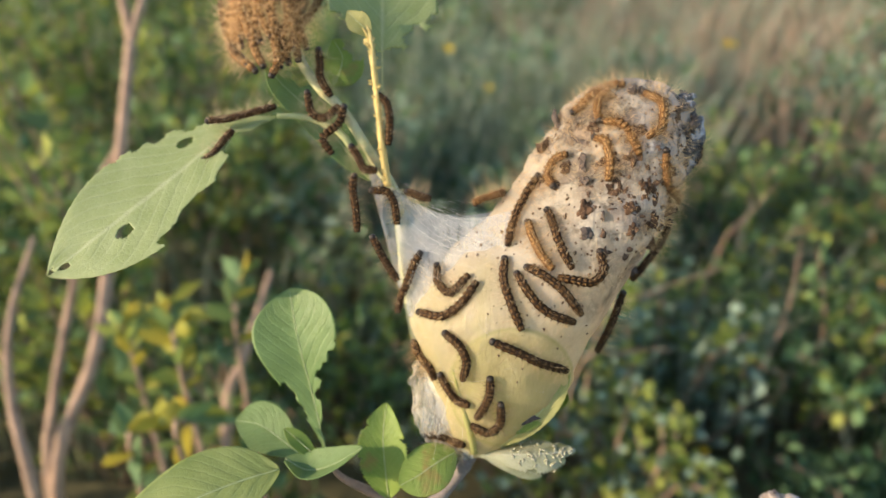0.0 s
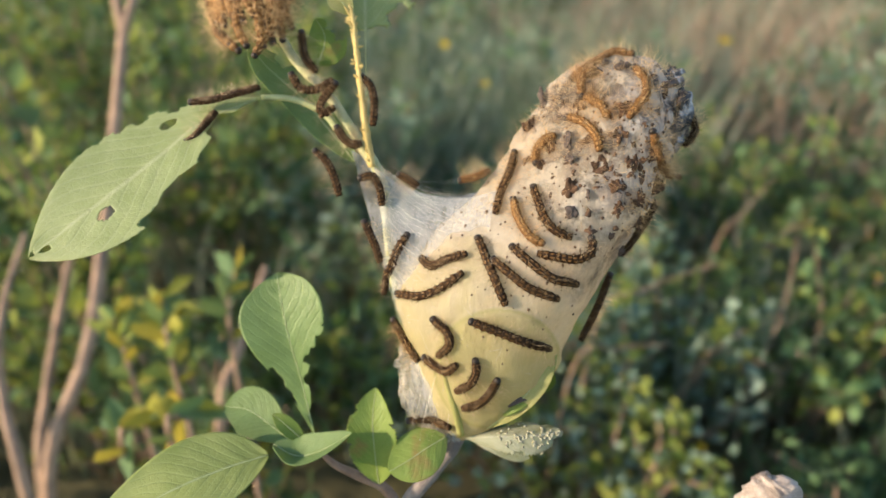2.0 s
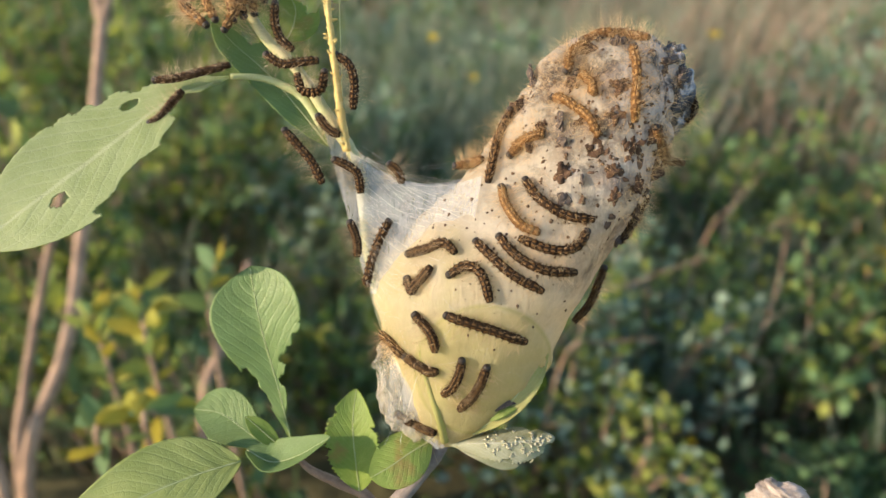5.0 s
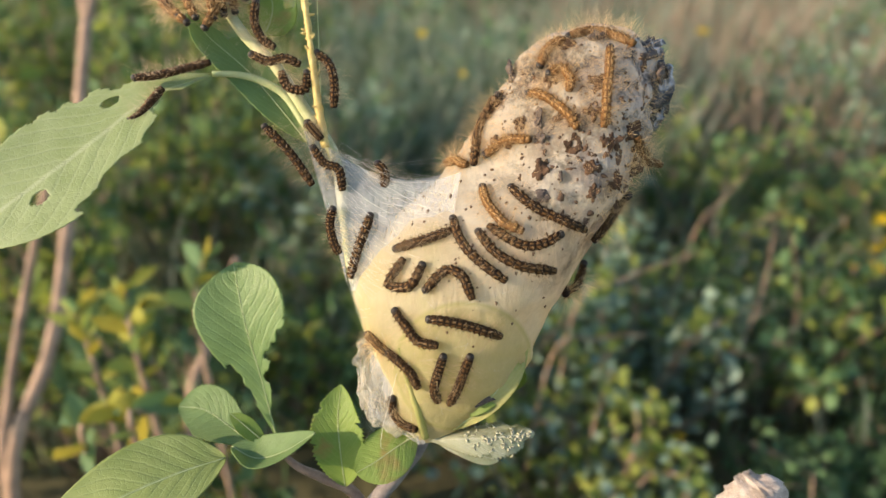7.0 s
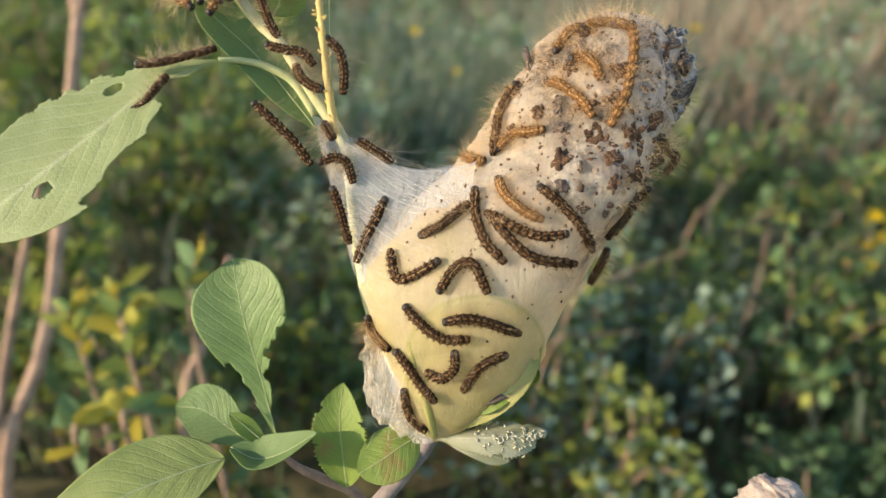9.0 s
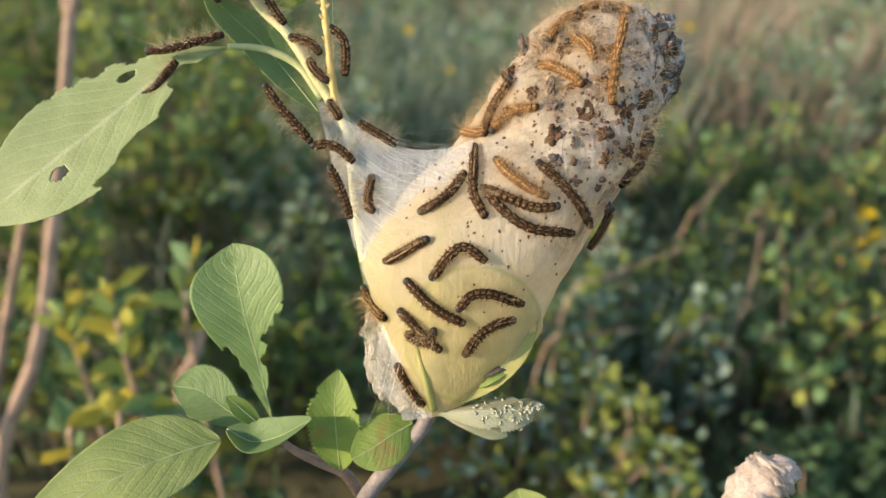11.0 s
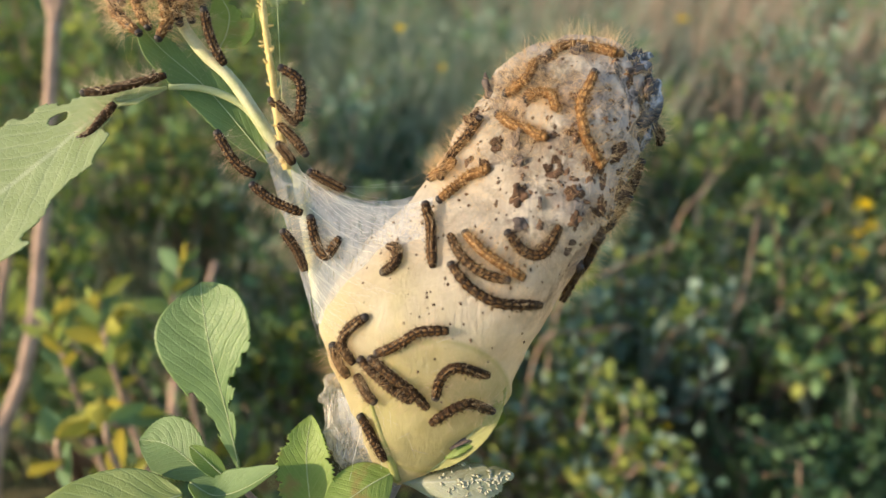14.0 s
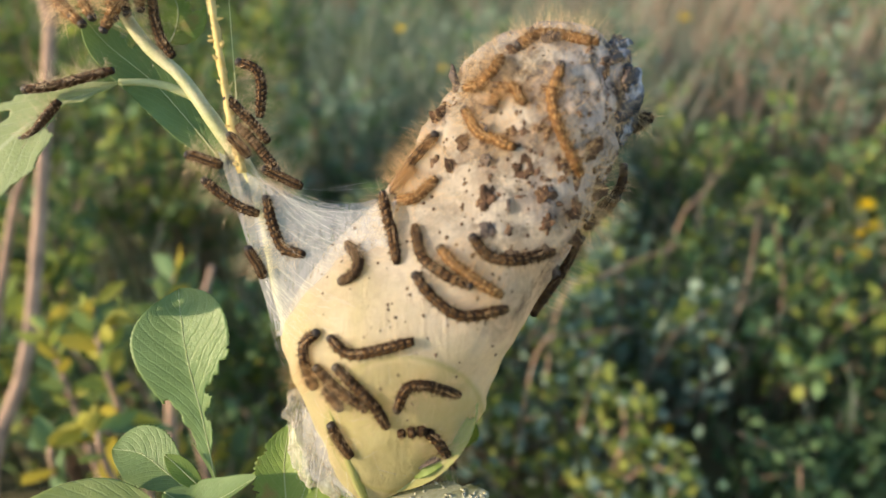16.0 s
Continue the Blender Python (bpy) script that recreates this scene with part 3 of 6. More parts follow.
# thicket: larger yellow-green leaves near, finer grey-green bushes behind
WILLOW_MIX, DARK_MIX, GREY_MIX, SUNNY_MIX = [WILLOW, DEEP_LEAF, WILLOW, GREENISH], [DEEP_LEAF, DEEP_LEAF, WILLOW], [GREY_LEAF, WILLOW, GREY_LEAF], [SUNLIT_LEAF, WILLOW]
for k, (x, y, h, s, tw, pt, L, W, mats, label) in enumerate([
        (-0.36, 0.58, 0.60, 0.18, 14, 15, 0.050, 0.010, DARK_MIX, "low dark willow bush"),
        (-0.26, 0.46, 0.40, 0.14, 10, 14, 0.055, 0.011, [SUNLIT_LEAF, WILLOW, DEEP_LEAF], "low willow bush with broad sunlit yellow leaves"),
        (-0.62, 0.85, 0.80, 0.26, 22, 22, 0.045, 0.011, WILLOW_MIX, "leafy green willow bush"),
        (-0.95, 0.80, 0.70, 0.26, 22, 22, 0.045, 0.011, WILLOW_MIX, "leafy green willow bush"),
        (-0.20, 0.95, 0.48, 0.26, 24, 24, 0.042, 0.010, WILLOW_MIX, "leafy green willow bush"),
        (0.14, 0.85, 0.42, 0.24, 28, 28, 0.032, 0.009, [GREY_LEAF, GREENISH, GREY_LEAF], "low bush with grey-green leaves"),
        (0.40, 0.88, 0.46, 0.26, 28, 28, 0.032, 0.009, [GREY_LEAF, GREY_LEAF, GREENISH], "grey-green bush with fine leaves"),
        (0.74, 0.95, 0.46, 0.28, 26, 28, 0.032, 0.009, WILLOW_MIX, "green bush with fine leaves"),
        (1.05, 1.00, 0.42, 0.28, 26, 24, 0.030, 0.008, DARK_MIX, "dark green low bush"),
        (0.62, 0.60, 0.24, 0.20, 24, 30, 0.027, 0.0075, [DEEP_LEAF, DEEP_LEAF, WILLOW], "dark green low bush"),
        (0.28, 0.60, 0.36, 0.22, 26, 28, 0.028, 0.008, [GREY_LEAF, GREENISH, GREENISH], "low bush with grey-green leaves"),
        (0.95, 0.68, 0.28, 0.22, 24, 30, 0.027, 0.0075, [DEEP_LEAF, DEEP_LEAF, WILLOW], "dark green low bush"),
        (0.28, 1.30, 0.56, 0.32, 28, 24, 0.040, 0.011, GREY_MIX, "grey-green bush with fine leaves"),
        (0.70, 1.45, 0.56, 0.34, 30, 26, 0.034, 0.009, WILLOW_MIX, "green bush with fine leaves"),
        (1.18, 1.50, 0.55, 0.36, 30, 26, 0.034, 0.009, WILLOW_MIX, "green bush with fine leaves"),
        (-0.15, 1.45, 0.62, 0.34, 30, 26, 0.038, 0.010, GREY_MIX, "leafy grey-green willow bush"),
        (-0.60, 1.50, 0.85, 0.36, 32, 26, 0.042, 0.011, WILLOW_MIX, "leafy green willow bush"),
        (-1.15, 1.35, 0.80, 0.38, 32, 26, 0.045, 0.011, WILLOW_MIX, "leafy green willow bush"),
        (0.15, 2.00, 0.62, 0.40, 32, 26, 0.040, 0.010, GREY_MIX, "grey-green bush with fine leaves"),
        (0.65, 2.20, 0.58, 0.40, 32, 26, 0.040, 0.010, GREY_MIX, "grey-green bush with fine leaves"),
        (1.35, 2.20, 0.62, 0.42, 32, 26, 0.040, 0.010, GREY_MIX, "grey-green bush with fine leaves"),
        (1.90, 2.00, 0.60, 0.42, 30, 24, 0.040, 0.010, WILLOW_MIX, "green bush with fine leaves"),
        (-0.45, 2.20, 0.75, 0.42, 34, 26, 0.045, 0.011, WILLOW_MIX, "leafy green willow bush"),
        (-1.20, 2.20, 0.95, 0.45, 34, 26, 0.050, 0.012, WILLOW_MIX, "leafy green willow bush"),
        (-0.10, 2.90, 0.65, 0.45, 32, 26, 0.050, 0.012, GREY_MIX, "grey-green bush with fine leaves"),
        (-0.95, 3.10, 0.85, 0.50, 34, 26, 0.055, 0.013, WILLOW_MIX, "leafy green willow bush"),
        (-1.80, 2.80, 0.95, 0.50, 34, 26, 0.055, 0.013, WILLOW_MIX, "leafy green willow bush"),
        (2.20, 3.00, 0.62, 0.50, 32, 26, 0.050, 0.012, GREY_MIX, "grey-green bush with fine leaves"),
        (0.35, 3.90, 0.60, 0.50, 30, 26, 0.060, 0.014, GREY_MIX, "grey-green bush with fine leaves"),
        (-0.60, 4.30, 0.75, 0.55, 30, 26, 0.060, 0.015, GREY_MIX, "grey-green bush with fine leaves"),
        (-1.80, 4.30, 0.90, 0.60, 32, 26, 0.065, 0.015, WILLOW_MIX, "leafy green willow bush"),
        (2.90, 4.30, 0.62, 0.55, 30, 26, 0.060, 0.014, GREY_MIX, "grey-green bush with fine leaves"),
        (-0.9, -1.6, 1.00, 0.45, 26, 24, 0.050, 0.011, WILLOW_MIX, "leafy green willow bush"),
        (1.1, -1.3, 0.90, 0.45, 26, 24, 0.050, 0.011, WILLOW_MIX, "leafy green willow bush"),
]):
    shrub((x, y, 0), h, s, tw, pt, L, W, mats, 100 + k, label)


def sprig(pts, count, length, width, mats, seed, label):
    """A leafy shoot: stem through the points, long leaves in turn along it."""
    rng = np.random.default_rng(seed)
    foot = np.array(pts[0])
    root = thing("willow_shoot", label, "shoot", pose(*foot))
    local = [np.array(p) - foot for p in pts]
    v, f = tube(local, [0.004, 0.003, 0.0012], 24, 6)
    part("stem", mesh("shoot_stem", v, f, BARK), root)
    line = curve_points(local, 60)
    for k in range(count):
        i = 59 - int(34 * k / count)
        tang = line[i] - line[max(i - 3, 0)]
        tang /= np.linalg.norm(tang)
        a = 2.4 * k
        way = tang * 0.55 + np.array((math.cos(a), 0.6 * math.sin(a), 0.25)) * 0.8 + rng.normal(0, 0.12, 3)
        part("leaf", leaf_cloud("shoot_leaf", [line[i]], [way], length, width, [mats[k % len(mats)]], seed * 50 + k), root)


sprig([(-0.25, 0.36, 0.0), (-0.257, 0.320, 0.614), (-0.274, 0.362, 0.694)], 30, 0.036, 0.0075, [SUNLIT_LEAF, GREENISH, SUNLIT_LEAF, WILLOW], 1, "willow shoot with sunlit yellow-green leaves")
sprig([(-0.33, 0.40, 0.0), (-0.321, 0.361, 0.564), (-0.349, 0.404, 0.645)], 26, 0.036, 0.0075, [SUNLIT_LEAF, GREENISH, WILLOW], 2, "willow shoot with sunlit yellow-green leaves")
sprig([(-0.20, 0.30, 0.0), (-0.230, 0.225, 0.607), (-0.222, 0.246, 0.645)], 9, 0.045, 0.012, SUNNY_MIX, 3, "willow shoot with broad yellowish leaves")
sprig([(-0.22, 0.42, 0.0), (-0.231, 0.417, 0.583), (-0.231, 0.462, 0.669)], 10, 0.050, 0.010, [WILLOW, WILLOW, SUNLIT_LEAF], 4, "willow shoot with green leaves")
sprig([(-0.29, 0.30, 0.0), (-0.281, 0.235, 0.583), (-0.276, 0.257, 0.625)], 9, 0.045, 0.012, [WILLOW, SUNLIT_LEAF], 5, "willow shoot with broad green leaves")


def grass_patch(name, count, area, tall, mat, seed, label, width=0.0035):
    rng = np.random.default_rng(seed)
    verts, faces = [], []
    x0, x1, y0, y1 = area
    for k in range(count):
        p = np.array((rng.uniform(x0, x1), rng.uniform(y0, y1), 0.0))
        h = tall * rng.uniform(0.55, 1.15)
        a = rng.uniform(0, 2 * math.pi)
        lean = np.array((math.cos(a), math.sin(a), 0)) * h * rng.uniform(0.05, 0.4)
        s = np.array((-math.sin(a + 0.6), math.cos(a + 0.6), 0)) * width * rng.uniform(0.6, 1.4)
        o = len(verts)
        for u, w in ((0, 1.0), (0.35, 0.9), (0.7, 0.6), (1.0, 0.08)):
            c = p + lean * u * u + np.array((0, 0, h * u * (1 - 0.12 * u)))
            verts += [c - s * w, c + s * w]
        for i in range(3):
            a2 = o + 2 * i
            faces.append((a2, a2 + 1, a2 + 3, a2 + 2))
    return thing(name, label, "grass", data=mesh(name, verts, faces, mat), kind="stuff")


grass_patch("grass", 2600, (-1.2, 1.6, 0.8, 2.2), 0.40, GRASS, 5, "long green meadow grass between the bushes")
grass_patch("grass", 2600, (-0.3, 0.7, 1.5, 2.6), 0.62, GRASS, 15, "tall green meadow grass behind the nest", 0.004)
grass_patch("grass", 5000, (-2.6, 3.2, 2.2, 5.0), 0.52, GRASS, 6, "long green meadow grass behind the bushes", 0.006)
grass_patch("dry_grass", 1500, (0.3, 2.2, 1.6, 3.6), 0.58, STRAW, 7, "pale dry grass stalks in the meadow", 0.004)
grass_patch("dry_grass", 9000, (-1.5, 5.0, 3.6, 9.0), 0.42, STRAW, 8, "pinkish dry grass farther off", 0.010)
grass_patch("grass", 5000, (-7.0, 0.2, 4.6, 10.0), 0.50, GRASS, 9, "green grass farther off", 0.010)


grass_patch("grass", 3500, (-5.0, -0.6, -4.5, 0.3), 0.40, GRASS, 21, "meadow grass beside the thicket", 0.006)
grass_patch("grass", 3500, (0.7, 5.0, -4.5, 1.5), 0.40, GRASS, 22, "meadow grass beside the thicket", 0.006)
grass_patch("grass", 1800, (-0.8, 0.9, -4.5, -1.2), 0.35, GRASS, 23, "short meadow grass", 0.006)
grass_patch("grass", 2500, (-6.0, -1.6, 0.0, 5.0), 0.45, GRASS, 24, "meadow grass beside the thicket", 0.007)
for k, (x, y, h) in enumerate([(-2.6, 0.6, 0.5), (-2.4, -0.9, 0.45), (2.4, 0.4, 0.8), (2.1, -0.8, 0.9), (0.2, -2.6, 0.9), (-3.2, 2.0, 1.1), (3.4, 2.0, 0.8), (-1.8, -2.8, 1.0), (2.4, -2.6, 0.9)]):
    shrub((x, y, 0), h, 0.45, 24, 16, 0.050, 0.012, (WILLOW_MIX, GREY_MIX)[k % 2], 300 + k, "leafy green willow bush in the meadow")


def yellow_flower(at, size, seed):
    rng = np.random.default_rng(seed)
    root = thing("yellow_flower", "small bright yellow meadow flower head", "flower", pose(*at), group="meadow flowers")
    for k in range(5):
        a = k * 2 * math.pi / 5 + rng.uniform(-0.2, 0.2)
        d = np.array((math.cos(a), math.sin(a) * 0.7, 0.45 + 0.2 * rng.uniform()))
        part("petal", leaf_cloud("petal", [(0, 0, 0)], [d], size, size * 0.45, [PETAL], seed * 9 + k), root)
    v, f = tube([(0, 0, -at[2]), (0.01, 0.01, -at[2] * 0.5), (0, 0, 0)], [0.0015, 0.0014, 0.001], 8, 5)
    part("stem", mesh("flower_stem", v, f, GRASS), root)


for k, (p, s) in enumerate([((0.888, 2.065, 0.573), 0.019), ((0.017, 1.654, 0.653), 0.012), ((0.457, 0.716, 0.167), 0.010), ((0.119, 1.607, 0.564), 0.010), ((1.010, 1.160, 0.362), 0.018),
                            ((0.988, 1.131, 0.308), 0.017), ((1.013, 1.128, 0.260), 0.018), ((1.018, 1.119, 0.329), 0.016), ((0.970, 1.097, 0.243), 0.012), ((0.817, 0.768, 0.051), 0.012), ((0.425, 0.738, 0.102), 0.008),
                            ((0.145, 0.692, 0.121), 0.010), ((0.952, 1.114, 0.276), 0.012)]):
    yellow_flower(p, s * 1.5, k + 1)

# ---- the willow twig ----
branch = thing("willow_branch", "green willow twig with gnawed leaves, half wrapped in silk", "branch", REST)


def stem_part(name, pts, radii, mat, label="", parent=branch, n=40, rough=0.04):
    v, f = tube(np.array(pts) * MM, np.array(radii) * MM, n, 10, rough, len(pts))
    return part(name, mesh(name, v, f, mat), parent, label)


stem_part("stem", [(-22.0, 6.0, -133.4), (-11.5, 5.0, -114.3), (1.4, 4.0, -98.1), (11.1, 2.0, -84.5), (19.7, 6.0, -60.7), (27.6, 10.0, -28.3)], [3.4, 3.2, 3.0, 2.8, 2.4, 2.0], STEM_GREY, "grey-brown main stem")
stem_part("side_stem", [(3.9, 14.0, -72.0), (-9.4, 14.0, -43.1), (-14.8, 11.0, -18.8), (-17.4, 7.0, 4.9), (-19.6, 1.0, 22.1), (-30.3, 0.0, 39.8), (-40.9, 0.0, 56.3), (-51.5, 0.0, 66.9), (-61.1, 2.0, 83.6), (-67.3, 4.0, 112.1), (-71.3, 6.0, 140.9)],
          [2.6, 2.5, 2.5, 2.4, 2.4, 2.3, 2.1, 2.0, 1.9, 1.7, 1.5], STEM, "pale green side stem")
shoot = stem_part("side_stem", [(-11.5, 6.0, -119.4), (-19.6, 4.0, -105.3), (-31.0, 2.0, -98.8), (-40.3, 2.0, -94.2), (-46.1, 2.0, -88.9)], [2.4, 2.2, 1.9, 1.5, 1.0], STEM_RED, "reddish side shoot")
KEYED.append((shoot, SHOOT_SWAY))
stem_part("chewed_midrib", [(-22.2, -4.0, 25.2), (-24.0, -5.0, 38.7), (-26.1, -6.0, 56.6), (-27.9, -6.0, 74.6), (-29.3, -6.0, 85.8), (-32.4, -6.0, 94.9)], [1.5, 1.4, 1.2, 1.1, 1.0, 0.7], STALK,
          "pale yellow midrib of an eaten leaf", rough=0.25)
rng = np.random.default_rng(11)
line = curve_points([(-22.6, -5.0, 27.8), (-26.1, -6.0, 56.6), (-27.9, -6.0, 74.6), (-29.3, -6.0, 85.8)], 40)
for k in range(44):
    p = line[rng.integers(0, 40)]
    d = np.array((rng.choice([-1, 1]) * rng.uniform(0.6, 1), rng.uniform(-0.5, 0.1), rng.uniform(-0.3, 0.8)))
    L = rng.uniform(1.2, 3.6)
    v, f = tube(np.array([p, p + d * L * 0.6, p + d * L + (0, 0, rng.uniform(0, 1))]) * MM, np.array([0.6, 0.55, 0.25]) * MM, 6, 5, 0.3, k)
    part("leaf_shred", mesh("leaf_shred", v, f, STALK), branch, "torn remains of blade on the midrib")


def leaf(name, mid, half, side, material, label, rows=None, rib=(0.22, 0.08), **more):
    ob = part(name, leaf_data(name, mid, half, side, material, **more), branch, label)
    if rib:
        c = curve_points(mid, 30)
        c[:, 1] -= 0.12
        v, f = tube(c * MM, np.array(rib) * MM, 30, 6)
        part("midrib", mesh("midrib", v, f, RIB), ob)
    if rows:
        KEYED.append((ob, rows))
    return ob


big = leaf("leaf", [(-67.6, -2.0, 53.4), (-87.8, -6.0, 44.2), (-107.9, -12.0, 26.0), (-129.0, -18.0, 7.2), (-149.1, -22.0, -10.2)], 23.5, (-0.56, 0.42, 0.74), LEAF_PALE,
           "large pale downy willow leaf with gnawed holes", LEAF_SWAY, rib=None, fine=2, peak=0.60, fold=0.04, blunt=0.85, teeth=0.012, seed=3,
           bites=[(0.705, -0.27, 0.030, 0.12), (0.36, 0.52, 0.030, 0.12), (0.935, -0.2, 0.022, 0.16), (0.30, 1.02, 0.05, 0.24), (0.42, 1.05, 0.035, 0.16), (0.50, 1.08, 0.03, 0.15),
                  (0.58, 1.08, 0.03, 0.12), (0.15, -1.0, 0.20, 0.76), (0.42, -1.16, 0.34, 0.42), (0.26, -1.05, 0.06, 0.2), (0.37, -1.08, 0.03, 0.14), (0.985, 0.1, 0.012, 0.4)])
v, f = tube(np.array([(-67.1, -2.0, 53.7), (-58.2, -1.0, 53.6), (-50.1, 0.0, 51.7), (-41.1, 1.0, 46.4), (-33.2, 1.0, 34.8)]) * MM, np.array([1.0, 1.2, 1.4, 1.5, 1.6]) * MM, 24, 8)
part("petiole", mesh("petiole", v, f, RIB), big)
leaf("leaf", [(-47.4, 0.0, -83.2), (-52.5, -1.0, -60.5), (-57.1, -3.0, -41.9), (-60.3, -2.0, -27.2), (-63.0, 2.0, -16.2)], 17.0, (1.0, -0.15, 0.1), LEAF_SHADE, "broad rounded green leaf with a bitten edge", SHOOT_SWAY,
     peak=0.64, fold=0.2, blunt=0.8, bites=[(0.36, 1.08, 0.10, 0.62), (0.26, 1.05, 0.12, 0.72), (0.10, 1.05, 0.16, 0.80), (0.47, 1.04, 0.03, 0.14), (0.54, 1.06, 0.02, 0.1), (0.26, -1.15, 0.12, 0.42)], teeth=0.015, seed=4)
leaf("leaf", [(-64.8, -8.0, -87.2), (-80.2, -14.0, -90.6), (-99.9, -22.0, -97.4), (-128.0, -30.0, -112.3)], 17.5, (-0.58, 0.62, 0.52), LEAF_MID, "long green willow leaf seen along its blade", SHOOT_SWAY,
     peak=0.5, fold=0.18, teeth=0.008, seed=5)
leaf("leaf", [(-62.9, -6.0, -83.6), (-53.3, -9.0, -87.2), (-43.0, -11.0, -84.4), (-31.3, -12.0, -77.5)], 7.5, (0.2, -0.85, -0.5), LEAF_SHADE, "small folded green leaf with a pale edge", SHOOT_SWAY, peak=0.45, fold=0.5, seed=6)
leaf("leaf", [(-55.3, 2.0, -86.6), (-66.4, 5.0, -79.2), (-76.5, 8.0, -73.4), (-87.0, 10.0, -72.2)], 10, (0.35, 0.3, 0.9), LEAF_SHADE, "small round toothed green leaf", SHOOT_SWAY, peak=0.6, teeth=0.05, seed=7)
leaf("leaf", [(-51.0, -3.0, -83.5), (-55.4, -4.0, -79.2), (-59.7, -5.0, -74.8), (-63.5, -5.0, -71.7)], 3.4, (0.7, 0.3, 0.7), LEAF_SPOT, "tiny unfolding leaf", SHOOT_SWAY, seed=8)
leaf("leaf", [(-22.1, 0.0, -101.4), (-23.2, -3.0, -88.5), (-24.0, -4.0, -74.6), (-22.8, -2.0, -62.4)], 9.8, (1.0, -0.15, 0.05), LEAF_SPOT, "toothed green leaf with brown spots", SHOOT_SWAY, peak=0.48, teeth=0.10, fold=0.25, seed=9,
     bites=[(0.62, 1.1, 0.03, 0.3), (0.75, -1.1, 0.04, 0.3), (0.45, -1.08, 0.03, 0.2)])
leaf("leaf", [(5.0, -6.0, -80.9), (-2.0, -9.0, -84.1), (-9.7, -11.0, -88.8), (-16.8, -12.0, -92.5)], 9.5, (-0.5, 0.4, 0.8), LEAF_SPOT, "small oval green leaf with a pale rim", SHOOT_SWAY, peak=0.5, fold=-0.12, blunt=0.6, seed=10, teeth=0.0)
leaf("leaf", [(-24.2, 3.0, 32.7), (-24.8, 3.0, 58.3), (-25.0, 2.0, 81.2), (-24.8, 0.0, 101.4), (-25.4, -4.0, 125.0)], 22, (1.0, 0.25, 0.0), LEAF_PALE, "half-eaten pale green leaf on a bare midrib", None, peak=0.72, fold=0.14, seed=12,
     bites=[(0.25, 0, 0.25, 3.0), (0.5, 0.95, 0.14, 0.5), (0.50, -0.7, 0.12, 0.5), (0.62, -1.0, 0.05, 0.3), (0.66, 1.05, 0.03, 0.2)])
leaf("leaf", [(-30.1, 4.0, 28.2), (-39.9, 8.0, 40.4), (-53.2, 10.0, 56.1), (-67.3, 9.0, 68.9), (-73.6, 6.0, 77.6)], 9, (0.5, 0.5, 0.7), LEAF_SHADE, "narrow green leaf behind the stem", None, peak=0.5, seed=13,
     bites=[(0.7, 1.0, 0.06, 0.4)])
leaf("leaf", [(-45.1, 3.0, 67.6), (-42.7, 3.0, 72.2), (-41.4, 2.0, 78.9), (-44.6, 0.0, 85.3)], 9, (1.0, 0, 0.2), LEAF_SPOT, "small gnawed yellow-green leaf", None, peak=0.5, seed=14, bites=[(0.75, 0.9, 0.15, 0.6)])
leaf("leaf", [(-29.1, -6.0, 84.7), (-32.3, -7.0, 88.9), (-35.0, -7.0, 91.2), (-38.1, -6.0, 94.9)], 4.5, (0.5, 0, 0.8), LEAF_WRAP, "yellow scrap of a chewed leaf", None, seed=15)
webbed = leaf("leaf", [(13.8, -4.0, -82.8), (25.9, -9.0, -81.2), (39.0, -11.0, -80.2), (51.8, -10.0, -79.1)], 6.2, (0.05, 0.5, 0.85), LEAF_SILK, "pale curled leaf webbed with silk", None, peak=0.62, fold=0.5, curl=0.2, seed=16, teeth=0.12, wave=0.12, bites=[(0.8, 1.05, 0.05, 0.3), (0.55, -1.05, 0.05, 0.25), (0.93, -0.9, 0.04, 0.4)])
leaf("leaf", [(17.4, -2.0, -84.7), (26.3, -4.0, -86.4), (34.1, -5.0, -89.1), (39.3, -5.0, -90.7)], 3.2, (0.1, 0.4, 0.8), LEAF_SILK, "narrow silk-covered leaf tip", None, seed=17)
leaf("leaf", [(22.6, -8.0, -78.1), (33.1, -14.0, -68.2), (41.6, -16.0, -56.4), (45.2, -14.0, -43.6), (41.9, -14.0, -34.9)], 5.0, (0.75, -0.1, -0.62), LEAF_WRAP, "yellow-green leaf folded into the nest's edge", None, peak=0.5, fold=0.1, seed=18,
     bites=[(0.42, -0.9, 0.10, 0.8), (0.62, 0.6, 0.03, 0.3)])

leaf("leaf", [(52.0, 2.0, -152.0), (48.5, -2.0, -132.0), (45.0, -5.0, -117.0), (43.0, -6.0, -109.5)], 11.0, (1.0, -0.2, 0.1), LEAF_MID, "green willow leaf below the nest", None, peak=0.6, fold=0.12, seed=19, blunt=0.8, teeth=0.01)

